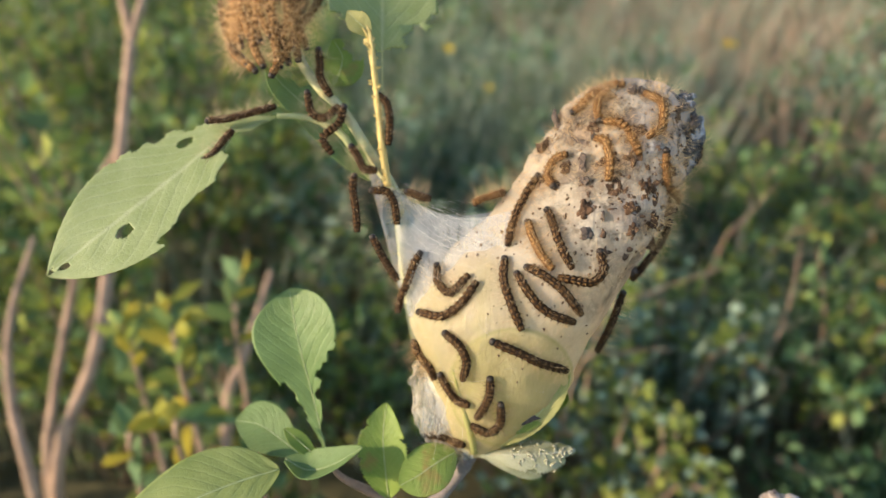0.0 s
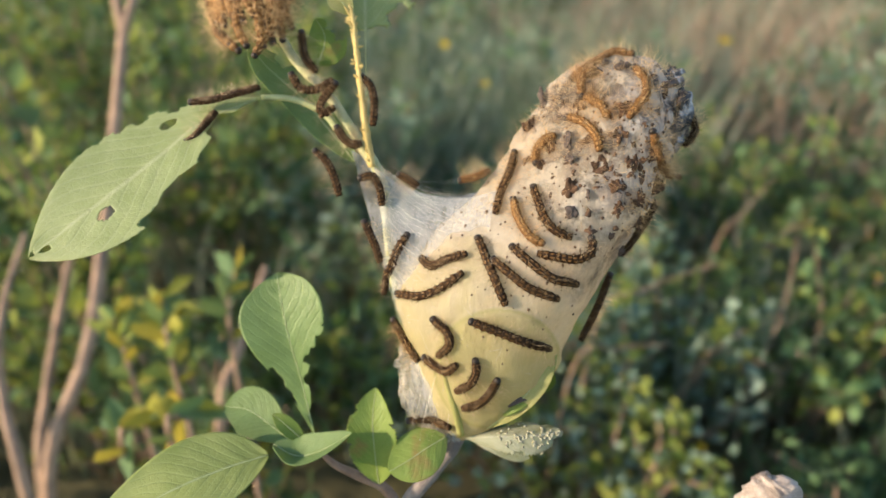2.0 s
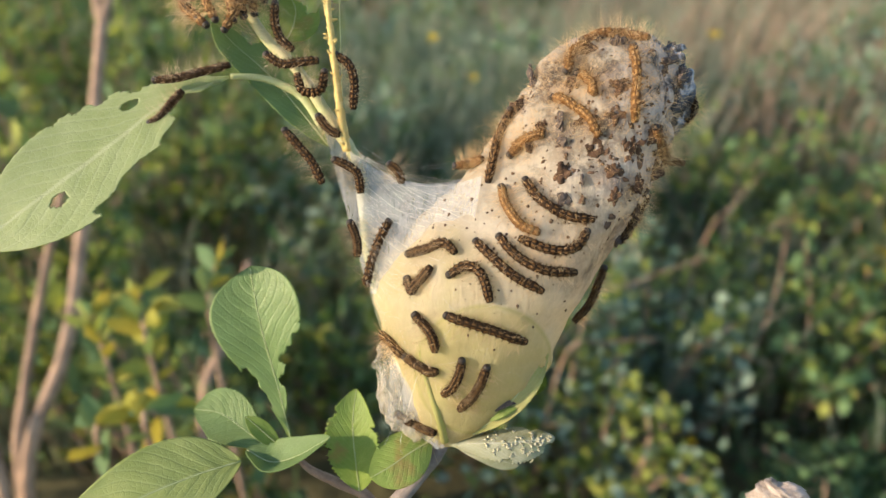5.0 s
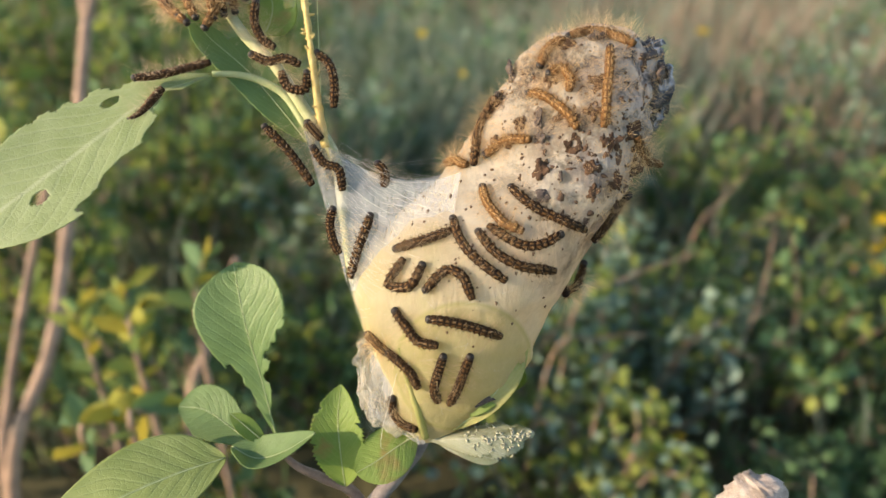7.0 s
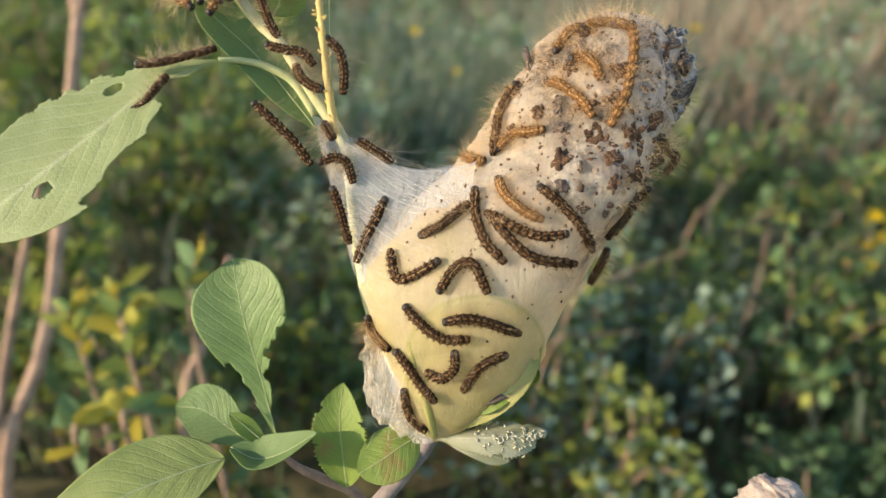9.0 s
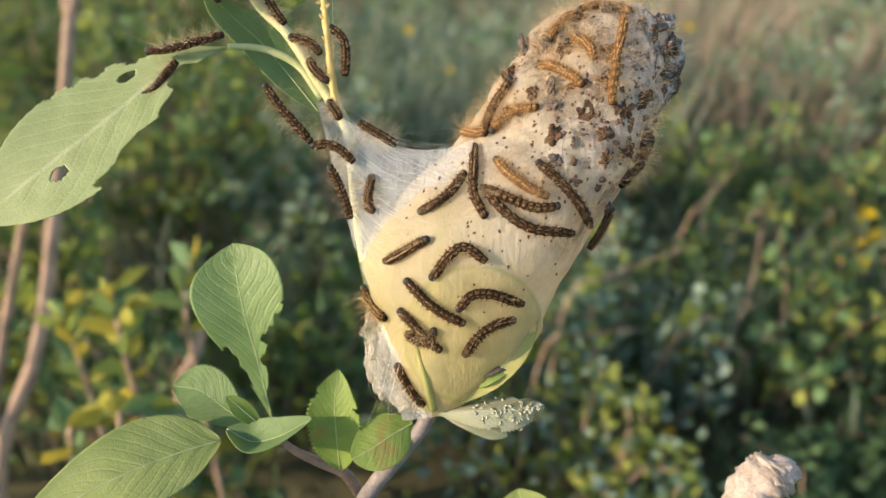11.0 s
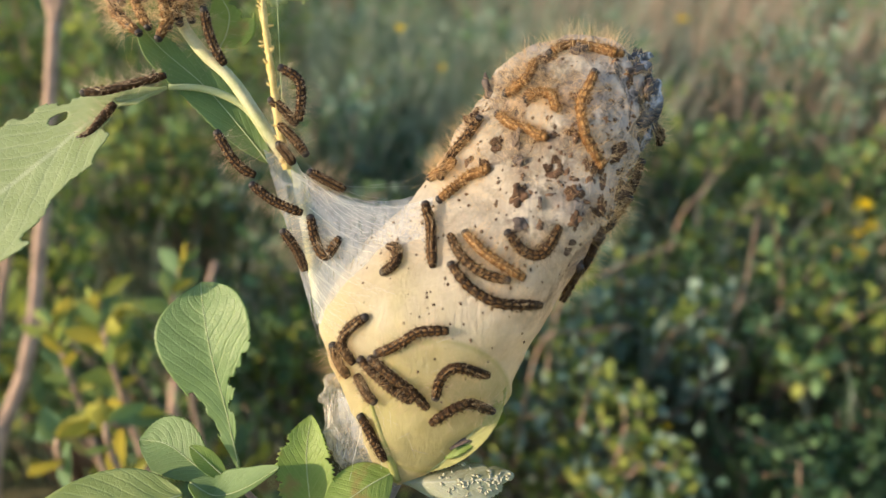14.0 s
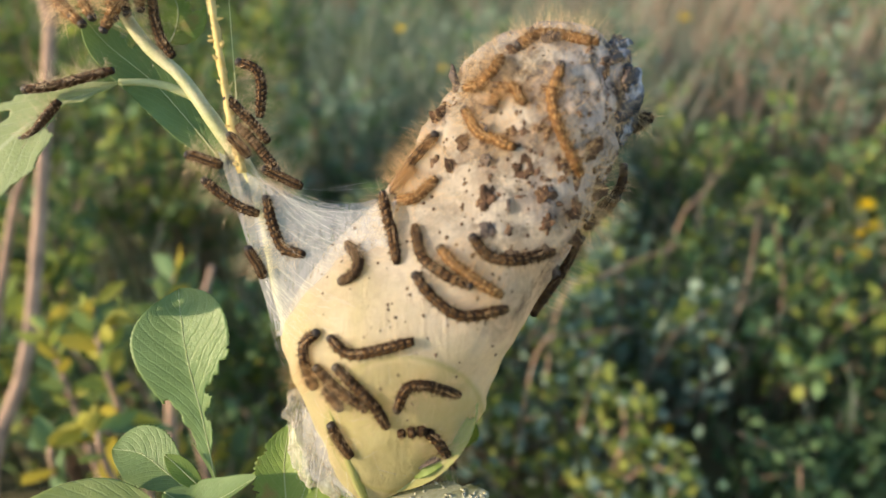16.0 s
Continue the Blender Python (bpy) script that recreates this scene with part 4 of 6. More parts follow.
# crumbs stuck in the silk on the webbed leaf
skin = BVHTree.FromPolygons([tuple(q.co) for q in webbed.data.vertices], [tuple(q.vertices) for q in webbed.data.polygons])
rng = np.random.default_rng(44)
CRUST = speckled("silk_crust", (0.18, 0.18, 0.09), (0.46, 0.45, 0.34), 700, 0.8)
for k in range(80):
    x, z = rng.uniform(27, 51), rng.normal(-80, 3.0)
    hit = skin.ray_cast(Vector((x * MM, -0.3, z * MM)), Vector((0, 1, 0)))
    if hit[0] is None:
        continue
    v, f = tube([(-0.0008, 0, 0), (0, -0.0003, 0.0002), (0.0009, 0, 0)], [0.0002, 0.0004 * rng.uniform(0.6, 1.5), 0.0002], 5, 6, 0.3, k)
    part("crumb", mesh("crumb", v, f, CRUST), webbed, "", Matrix.Translation(hit[0]) @ pose(0, 0, 0, 0, rng.uniform(0, 180), 0))

bud = thing("silk_bud", "pinkish white shoot tip wound in silk", "shoot tip", REST)
verts, faces = tube(np.array([(124.0, 2.0, -124.0), (130.5, 1.0, -114.0), (137.5, 0.0, -107.0), (141.0, -1.0, -103.0), (141.8, -1.0, -99.8)]) * MM, np.array([5, 7.5, 8.5, 7.0, 2.2]) * MM, 26, 20, 0.26, 4)
part("tip", mesh("tip", verts, faces, speckled("bud_silk", (0.34, 0.27, 0.22), (0.74, 0.66, 0.60), 220, 0.85, 0.002, 0.3)), bud)
verts, faces = tube(np.array([(132.0, 0.0, -114.7), (122.4, 3.0, -129.8), (112.8, 8.0, -179.2)]) * MM, np.array([2, 2, 2]) * MM, 12, 8)
part("stem", mesh("bud_stem", verts, faces, STEM), bud)
KEYED.append((bud, SWAY))

# ---- the silk nest ----
STATIONS = [(10.1, -84.4, 15.6, -84.4), (5.1, -79.8, 23.2, -80.2), (0.9, -69.9, 37.0, -71.5), (-2.8, -59.5, 46.2, -60.7), (-7.4, -48.1, 52.0, -48.5), (-11.3, -36.6, 57.0, -37.7), (-12.9, -25.1, 63.9, -27.4), (-4.4, -9.0, 70.8, -16.3), (11.2, 7.6, 79.0, -2.5), (25.2, 21.8, 88.0, 9.4), (35.2, 36.2, 93.4, 22.1), (45.2, 51.2, 98.0, 34.7), (54.0, 61.8, 99.8, 46.2), (64.4, 67.0, 97.2, 57.7), (73.6, 68.9, 92.4, 64.2), (81.5, 69.0, 84.6, 68.5)]   # left edge x, z and right edge x, z, mm


def nest_surface(nl=120, na=96):
    c = curve_points(STATIONS, nl)
    verts, faces = [], []
    for i in range(nl):
        mid = np.array((c[i, 0] + c[i, 2], 0, c[i, 1] + c[i, 3])) / 2
        side = np.array((c[i, 2] - c[i, 0], 0, c[i, 3] - c[i, 1])) / 2
        w = np.linalg.norm(side)
        lop = 0.45 * min(1.0, max(0.0, i / nl - 0.15) * 2.5)          # the upper bag bulges off its middle
        for k in range(na):
            a = 2 * math.pi * k / na
            p = mid + side * math.cos(a) + np.array((0, -0.80 * w * math.sin(a) * (1 + lop * math.cos(a)), 0))
            up = min(1.0, max(0.0, (i / nl - 0.45) * 4))
            q = Vector(p) * 0.045
            d = 1.4 * noise.noise(q) + (0.6 + 1.9 * up) * noise.noise(q * 2.7) + (0.2 + 1.1 * up) * noise.noise(q * 7) + 0.5 * up * noise.noise(q * 15)
            out = side / (w + 1e-6) * math.cos(a) + np.array((0, -math.sin(a), 0))
            d += 1.5 * (0.25 - abs(noise.noise(q * 1.5 + Vector((4, 1, 7)))))
            d *= min(1, w / 12)
            away = math.hypot(p[0] - 1000 * LEAF_DISC[0], p[2] - 1000 * LEAF_DISC[1])
            d += 0.9 * min(1, max(0, (25.0 - away) / 1.5)) * (1 if p[1] < -3 else 0)
            verts.append((p + out * d) * MM)
    for i in range(nl - 1):
        for k in range(na):
            a, b = i * na + k, i * na + (k + 1) % na
            faces.append((a, b, b + na, a + na))
    faces.append(tuple(range(na))[::-1])
    faces.append(tuple(range((nl - 1) * na, nl * na)))
    return verts, faces


def sheet(corners, sag, n=40):
    """A thin sheet between four corners: bottom-left, bottom-right, top-right, top-left."""
    a, b, c, d = [np.array(p) for p in corners]
    verts, faces = [], []
    for i in range(n):
        u = i / (n - 1)
        for j in range(n):
            v = j / (n - 1)
            p = (a * (1 - v) + b * v) * (1 - u) + (d * (1 - v) + c * v) * u
            p = p + np.array(sag) * 4 * v * (1 - v) * u + np.array((0, 1.2 * noise.noise(Vector(p) * 0.12), 0))
            verts.append(p * MM)
    for i in range(n - 1):
        for j in range(n - 1):
            faces.append((i * n + j, i * n + j + 1, (i + 1) * n + j + 1, (i + 1) * n + j))
    return verts, faces


nest_v, nest_f = nest_surface()
front_v, front_f = sheet([(-14.1, -4.0, -27.0), (17.9, -28.0, -26.9), (26.5, -14.0, 15.1), (-21.5, -2.0, 25.8)], (0, 2, -7))
tree_v, tree_f = joined([(nest_v, nest_f), (front_v, front_f)])
NEST_TREE = BVHTree.FromPolygons([tuple(v) for v in tree_v], tree_f)
nest = thing("silk_nest", "dense white silk caterpillar nest, stained brown at its top", "nest", REST)
part("bag", mesh("bag", nest_v, nest_f, SILK), nest, "cream silk bag with frass stains and a painted shaded side")
part("veil", mesh("veil", front_v, front_f, VEIL), nest, "thin silk sheet stretched to the side stem")
KEYED.append((nest, SWAY))
KEYED.append((branch, SWAY))


def on_nest(x, z):
    """Place and outward normal of the nest's near side at x, z (metres), or of its rim beside it."""
    hit = NEST_TREE.ray_cast(Vector((x, -0.3, z)), Vector((0, 1, 0)))
    if hit[0] is not None:
        nm = hit[1] if hit[1].y < 0 else -hit[1]
        return hit[0], nm
    p = Vector((x, -0.004, z))
    co, nm, _, d = NEST_TREE.find_nearest(p)
    side = (p - co)
    return p, (side.normalized() if d > 1e-5 else Vector((0, -1, 0)))


def veil(name, corners, label, sag, mat=VEIL):
    v, f = sheet(corners, sag)
    return part(name, mesh(name, v, f, mat), nest, label)


veil("veil", [(-13.9, 2.0, -26.4), (10.9, 8.0, -18.6), (22.8, 10.0, 16.9), (-21.0, 4.0, 24.9)], "thin silk sheet on the far side", (0, 4, -6))
veil("veil", [(-30.9, 1.0, 32.5), (-15.9, 0.0, -24.6), (-18.8, -1.0, 24.3), (-21.6, 0.0, 27.8)], "silk film along the side stem", (-4, 0, 0))
veil("veil", [(1.4, 2.0, -86.6), (12.3, -4.0, -84.2), (3.5, -14.0, -45.8), (-8.3, 0.0, -53.1)], "torn silk film below the nest", (-2, 0, 0), WISP)

# withered leaf wound in silk at the foot of the bag
v, f = tube(np.array([(-10.6, 0.0, -45.8), (-9.6, -2.0, -52.8), (-8.2, -3.0, -61.7), (-5.0, -3.0, -70.8), (1.4, -2.0, -80.2)]) * MM, np.array([1.0, 3.2, 4.4, 4.2, 2.6]) * MM, 70, 48, 0.0, 3)
tuft = []
for p in v:
    q = Vector(p) * 150
    tuft.append(np.array(p) + np.array(noise.noise_vector(q)) * 0.0030 + np.array(noise.noise_vector(q * 3.1)) * 0.0012)
part("silk_tuft", mesh("silk_tuft", tuft, f, TUFT), nest, "whitish withered leaf wound in silk")
veil("veil", [(-8.9, -1.0, -73.1), (10.4, -4.0, -84.8), (6.8, -14.0, -56.8), (-7.3, -2.0, -50.0)], "soft silk film round the nest's foot", (-1, -2, 0), WISP)

# the leaf wrapped in the silk: its rib and gnawed green edges stand out on the bag
def on_bag(p, lift=0.0):
    q, nm = on_nest(p[0] * MM, p[2] * MM)
    return np.array(q + nm * lift * MM) / MM


rib = [on_bag(p, -0.2) for p in ((3.7, 0.0, -45.8), (6.4, 0.0, -57.3), (10.1, 0.0, -69.9), (12.4, 0.0, -80.7))]
v, f = tube(np.array(rib) * MM, np.array([0.5, 1.0, 1.4, 1.7]) * MM, 24, 8, 0.08)
part("wrapped_rib", mesh("wrapped_rib", v, f, LEAF_WRAP), nest, "yellowish leaf rib under the silk")
for k, (line, half) in enumerate([(((28.5, 0.0, -71.5), (32.4, 0.0, -67.6), (37.0, 0.0, -64.6), (42.3, 0.0, -64.6)), 2.6), (((43.9, 0.0, -64.6), (46.0, 0.0, -60.7), (47.4, 0.0, -57.3), (47.4, 0.0, -54.0)), 2.4),
                                  (((30.1, 0.0, -67.6), (34.7, 0.0, -64.6), (38.2, 0.0, -63.7), (39.3, 0.0, -62.3)), 1.3)]):
    part("gnawed_edge", leaf_data("gnawed_edge", [on_bag(p, 0.5) for p in line], half, (0.6, -0.35, -0.7), (LEAF_SPOT, LEAF_SPOT, SCRAP)[k], seed=40 + k, teeth=0.2), nest, "gnawed green leaf edge")

# single threads
rng = np.random.default_rng(21)
threads = []
for k in range(125):
    kind = (0, 1, 2, 3, 3)[k % 5] if k % 9 else 4
    if kind in (0, 1):
        u = rng.uniform(0, 1)
        a = np.array((-19.2, -1.0, 24.3)) * (1 - u) + np.array((-15.3, -7.0, -24.5)) * u
        p, _ = on_nest((12 + rng.uniform(-8, 12) - 14 * u) * MM, (15 - 55 * u + rng.uniform(-10, 8)) * MM)
        b = np.array(p) / MM
    elif kind == 2:
        a = np.array((-19.2, -1.0, 24.3)) + rng.normal(0, 2, 3)
        p, _ = on_nest(rng.uniform(18, 32) * MM, rng.uniform(-4, 14) * MM)
        b = np.array(p) / MM
        b[0] -= 3
    elif kind == 4:
        a = np.array((-2.1, 2.0, -85.4)) + np.array((rng.uniform(-10, 9), rng.uniform(-4, 6), rng.uniform(-2, 5)))
        u = rng.uniform(0, 1)
        b = np.array((-11.8, 2.0, -47.9)) * (1 - u) + np.array((3.5, -16.0, -54.2)) * u
    else:
        p, _ = on_nest(rng.uniform(-5, 35) * MM, rng.uniform(-75, -20) * MM)
        a = np.array(p) / MM
        b = a + np.array((rng.uniform(-14, 20), 0, rng.uniform(-14, 22)))
        p2, _ = on_nest(b[0] * MM, b[2] * MM)
        b = np.array(p2) / MM
    mid = (a + b) / 2 + np.array((0, -0.6, -rng.uniform(1.5, 6) * (kind != 3)))
    if kind == 4:
        mid += rng.normal(0, 4.5, 3)
    threads.append(tube(np.array([a, mid, b]) * MM, np.array([0.024, 0.020, 0.024]) * (rng.uniform(0.8, 2.2) if kind == 4 else 1.0) * MM, 9, 3, 0, k))
v, f = joined(threads)
tagged(part("threads", mesh("threads", v, f, THREAD), nest, "fine white silk threads"), kind="stuff")


def blob(r, seed, ragged=0.35, n=2, stretch=(1, 1, 1)):
    """A small crumpled lump."""
    bm = bmesh.new()
    bmesh.ops.create_icosphere(bm, subdivisions=n, radius=r)
    off = Vector((seed * 1.7, seed * 0.9, seed * 2.3))
    for p in bm.verts:
        k = 1 + ragged * noise.noise(p.co / r * 1.3 + off) * 1.6 + ragged * 0.6 * noise.noise(p.co / r * 3.1 + off)
        p.co = Vector((p.co.x * stretch[0], p.co.y * stretch[1], p.co.z * stretch[2])) * k
    v = [tuple(p.co) for p in bm.verts]
    f = [tuple(q.index for q in g.verts) for g in bm.faces]
    bm.free()
    return v, f


pellets = []
for k in range(330):
    if k < 210:
        x, z = rng.normal(66, 17), rng.normal(26, 18)
    else:
        x, z = rng.normal(35, 18), rng.normal(-10, 18)
    if NEST_TREE.ray_cast(Vector((x * MM, -0.3, z * MM)), Vector((0, 1, 0)))[0] is None:
        continue
    p, nm = on_nest(x * MM, z * MM)
    v, f = blob(rng.uniform(0.3, 0.8) * MM * (1.0 if k < 210 else 0.8), k, 0.3, 1, (1, 0.8, rng.uniform(0.7, 1.5)))
    pellets.append(([np.array(q) + np.array(p - nm * 0.0001) for q in v], f))
for k in range(75):
    x, z = rng.normal(75, 11), rng.normal(20, 15)
    if NEST_TREE.ray_cast(Vector((x * MM, -0.3, z * MM)), Vector((0, 1, 0)))[0] is None:
        continue
    p, nm = on_nest(x * MM, z * MM)
    v, f = blob(rng.uniform(0.5, 1.7) * MM, 500 + k, 0.75, 2, (1, 0.4, rng.uniform(0.5, 1.4)))
    pellets.append(([np.array(q) + np.array(p - nm * 0.0003) for q in v], f))
v, f = joined(pellets)
tagged(part("frass", mesh("frass", v, f, FRASS, True), nest, "dark frass pellets caught in the silk"), kind="stuff")


# shed hairs that fringe the upper bag
rng = np.random.default_rng(31)
hv, hf = [], []
while len(hf) < 5600:
    x, z = rng.uniform(10, 100), rng.uniform(0, 70)
    hit = NEST_TREE.ray_cast(Vector((x * MM, -0.3, z * MM)), Vector((0, 1, 0)))
    if hit[0] is None or x * 0.5 + z < 26 + rng.uniform(0, 30):
        continue
    nm = hit[1] if hit[1].y < 0 else -hit[1]
    if rng.uniform() < 0.75 and nm.y < -0.72:
        continue
    p, d = np.array(hit[0]), np.array(nm) + rng.normal(0, 0.45, 3)
    d /= np.linalg.norm(d)
    L = rng.uniform(2.5, 8.5) * MM
    w = np.cross(d, rng.normal(size=3))
    w *= 0.040 * MM / np.linalg.norm(w)
    bend = rng.normal(0, 0.12, 3) * L
    o = len(hv)
    hv += [p - w, p + w, p + d * L * 0.55 + bend * 0.4 - w * 0.8, p + d * L * 0.55 + bend * 0.4 + w * 0.8, p + d * L + bend]
    hf += [(o, o + 1, o + 3, o + 2), (o + 2, o + 3, o + 4)]
tagged(part("shed_hairs", mesh("shed_hairs", hv, hf, HAIR_GOLD, False), nest, "fringe of pale shed hairs"), kind="stuff")


def scrap(x, z, r, seed, stretch, out=0.0, tilt=0):
    p, nm = on_nest(x * MM, z * MM)
    if abs(p.y + 0.004) < 1e-6:
        p = NEST_TREE.find_nearest(p)[0]
    v, f = blob(r * MM * (0.85 if abs(stretch[1]) < 0.55 else 1.0), seed, 0.6, 3, (stretch[0], stretch[1] * 0.7, stretch[2]))
    ob = part("dried_scrap", mesh("dried_scrap", v, f, SCRAP, True), nest, "black dried leaf scrap", Matrix.Translation(p + nm * out * MM) @ pose(0, 0, 0, 0, tilt, 20 * seed))
    return ob


for k, (px, r, st, out, tl) in enumerate([
        ((95.7, 0.0, 60.5), 2.8, (1.0, 0.6, 0.8), 2.0, 10), ((91.0, 0.0, 53.5), 3.4, (1.2, 0.5, 0.5), 1.0, -20), ((98.6, 0.0, 40.1), 3.8, (0.6, 0.7, 1.6), 0.6, 5), ((95.4, 0.0, 48.5), 3.2, (0.8, 0.6, 1.1), 0.5, 30),
        ((53.1, 0.0, 32.0), 3.6, (0.9, 0.4, 1.1), 0.2, 20), ((53.1, 0.0, 25.5), 2.6, (1.0, 0.4, 0.8), 0.2, 0), ((53.8, 0.0, 41.6), 3.8, (1.5, 0.3, 0.25), 0.6, -25), ((46.4, 0.0, 50.4), 2.6, (0.6, 0.6, 1.3), 1.0, 10),
        ((52.7, 0.0, 5.7), 2.6, (0.9, 0.5, 0.9), 0.4, 0), ((74.5, 0.0, 60.5), 2.8, (1.0, 0.6, 0.8), 0.4, 0), ((69.2, 0.0, 63.5), 2.0, (1.0, 0.6, 0.8), 0.4, 40), ((93.3, 0.0, 32.4), 2.6, (0.6, 0.5, 1.2), 0.2, 0),
        ((75.0, 0.0, 23.2), 2.0, (1.0, 0.4, 0.6), 0.1, 15), ((58.9, 0.0, 12.9), 2.2, (0.7, 0.4, 1.1), 0.1, 0), ((86.5, 0.0, 17.5), 2.0, (1.0, 0.4, 0.7), 0.1, 0), ((73.8, 0.0, -7.8), 2.2, (0.7, 0.5, 1.0), 0.6, 20)]):
    scrap(px[0], px[2], r, k + 1, st, out, tl)


# brown clumps of leaf crumbs under the silk
CLUMP = speckled("leaf_crumbs", (0.022, 0.013, 0.008), (0.15, 0.09, 0.055), 380, 0.85, 0.0008, spec=0.15)
for k, (x, z, r) in enumerate([(40.8, 40.0, 2.6), (47.4, 31.6, 2.8), (53.4, 14.3, 2.6), (66.0, 58.6, 3.0), (63.6, 22.0, 2.8), (69.6, 15.0, 2.6), (78.0, 11.0, 2.6), (76.8, 24.0, 3.0), (85.2, 16.0, 2.6), (44.0, 24.5, 2.2), (69.6, 7.0, 2.4),
                               (58.5, 47.0, 2.4), (71.0, 34.0, 2.6), (83.0, 27.0, 2.6), (61.0, 33.0, 2.2), (74.0, 43.0, 2.4), (86.5, 8.0, 2.0), (79.0, 2.0, 2.0)]):
    p, nm = on_nest(x * MM, z * MM)
    v, f = blob(r * MM, 90 + k, 0.7, 4, (1.0 + 0.25 * math.sin(5 * k), 0.42, 1.0 + 0.3 * math.cos(3 * k)))
    v = [np.array(q) + np.array(noise.noise_vector(Vector(q) * 700 + Vector((k, 0, 0)))) * 0.0007 for q in v]
    part("crumb_clump", mesh("crumb_clump", v, f, CLUMP), nest, "brown clump of leaf crumbs", Matrix.Translation(p - nm * 0.0004))

# withered leaf drawn into the silk at the top
n = Nodes("withered_leaf")
streaks = n.noise(210, 6, 0.75, n.node("ShaderNodeMapping", 0, i0=n.co, i2=(0, radians(-12), 0), i3=(1.0, 1.0, 0.35)), 0.5)
WITHERED = n.surface(n.ramp(streaks, [(0.40, (0.016, 0.016, 0.018)), (0.52, (0.10, 0.10, 0.105)), (0.64, (0.60, 0.61, 0.64))]), 0.75, n.bump(streaks, 0.0012, 0.8))
for k, (x, z, r, st, tl) in enumerate([(94.5, 44.0, 5.6, (0.75, 0.8, 1.75), 6), (92.0, 56.5, 3.6, (1.2, 0.8, 0.9), -25), (96.5, 35.0, 3.2, (0.8, 0.9, 1.3), 10)]):
    p = NEST_TREE.find_nearest(Vector((x * MM, -0.010, z * MM)))[0]
    v, f = blob(r * MM, 60 + k, 0.5, 4, st)
    v = [np.array(q) + np.array(noise.noise_vector(Vector(q) * 420)) * 0.0009 for q in v]
    part("withered_leaf", mesh("withered_leaf", v, f, WITHERED), nest, "black withered leaf streaked with white silk", Matrix.Translation(p) @ pose(0, 0, 0, 0, tl, 0))

# ---- caterpillars ----
SEGMENTS = 12
CLUSTER = (-0.0700, 0.0930)           # middle of the packed cluster, x and z


def segment_mesh(r, length, skins):
    """One body ring: dark back line, orange marks beside it, brown sides."""
    rings, sides = 6, 16
    verts, faces, index = [], [], []
    for i in range(rings):
        u = i / (rings - 1)
        x = (u - 0.5) * length
        rr = r * (0.80 + 0.20 * math.sin(math.pi * u))
        for k in range(sides):
            a = 2 * math.pi * (k + 0.5) / sides
            bumpy = 1 + (0.07 if k in (2, 5, 10, 13) and i in (2, 3) else 0)
            verts.append((x, rr * bumpy * math.sin(a), rr * bumpy * math.cos(a) * 0.92))
    for i in range(rings - 1):
        for k in range(sides):
            a, b = i * sides + k, i * sides + (k + 1) % sides
            faces.append((a, b, b + sides, a + sides))
            ang = min((k + 1) % sides, sides - (k + 1) % sides)       # 0 at the back, 8 below
            if i in (0, rings - 2) and ang < 6:
                index.append(3)
            elif ang == 1 and i in (2, 3):
                index.append(1)
            elif ang >= 4 or (ang in (2, 3) and i == 2):
                index.append(2)
            else:
                index.append(0)
    faces.append(tuple(range(sides))[::-1])
    faces.append(tuple(range((rings - 1) * sides, rings * sides)))
    return mesh("segment", verts, faces, skins, True, index + [0, 0])


def hair_mesh(r, count, seed, long=1.0, fur=(), piled=True, fine=0.026):
    """Bristles that stand out from a body ring: a short dark pile and long pale ones."""
    rng = np.random.default_rng(seed)
    verts, faces, index = [], [], []
    for k in range(count):
        pile = piled and k % 5 not in (0, 2)
        a = rng.choice([-1, 1]) * rng.uniform(0.05, 1.9)
        if pile:                                                   # short bristles stand in tufts on the warts
            a = rng.choice([-1.3, -0.55, 0.55, 1.3]) + rng.normal(0, 0.10)
        d = np.array((rng.normal(0, 0.4), math.sin(a), math.cos(a)))
        p = np.array((rng.normal(0, 0.35) * MM if pile else rng.uniform(-1.4, 1.4) * MM, r * math.sin(a), r * math.cos(a) * 0.92))
        L = (rng.uniform(0.6, 1.4) if pile else rng.uniform(2.5, 8.0) * long) * MM
        s = np.cross(d, rng.normal(size=3))
        s *= (0.048 if pile else fine) * MM / np.linalg.norm(s)
        bend = np.array((rng.normal(0, 0.15), rng.normal(0, 0.12), -0.1)) * L
        o = len(verts)
        verts += [p - s, p + s, p + d * L * 0.55 + bend * 0.3 - s * 0.8, p + d * L * 0.55 + bend * 0.3 + s * 0.8, p + d * L + bend]
        faces += [(o, o + 1, o + 3, o + 2), (o + 2, o + 3, o + 4)]
        index += [1 if pile else 0] * 2
    return mesh("bristles", verts, faces, fur, False, index)


BODY_R = 1.75 * MM
# second of each: body and bristles in gold, coloured as sunlit
RING = [segment_mesh(BODY_R, 3.5 * MM, [SKIN_DARK, SKIN_ORANGE, SKIN_SIDE, SKIN_SIDE]), segment_mesh(BODY_R, 3.5 * MM, [SKIN_SUNLIT, SKIN_YELLOW, SKIN_SUNLIT, SKIN_SUNLIT])]
BRISTLES = [[hair_mesh(BODY_R, 46, 300 + k, 1.35, [HAIR, HAIR_DARK]) for k in range(4)],
            [hair_mesh(BODY_R, 60, 310 + k, 1.45, [HAIR_GOLD, HAIR_TAN], fine=0.032) for k in range(4)]]
RING.append(RING[0])                  # dark body with long pale hair
BRISTLES.append(BRISTLES[1])
hv, hf = blob(1.45 * MM, 3, 0.06, 3, (0.85, 1.0, 1.0))
HEAD_MESH = mesh("head", hv, hf, HEAD)


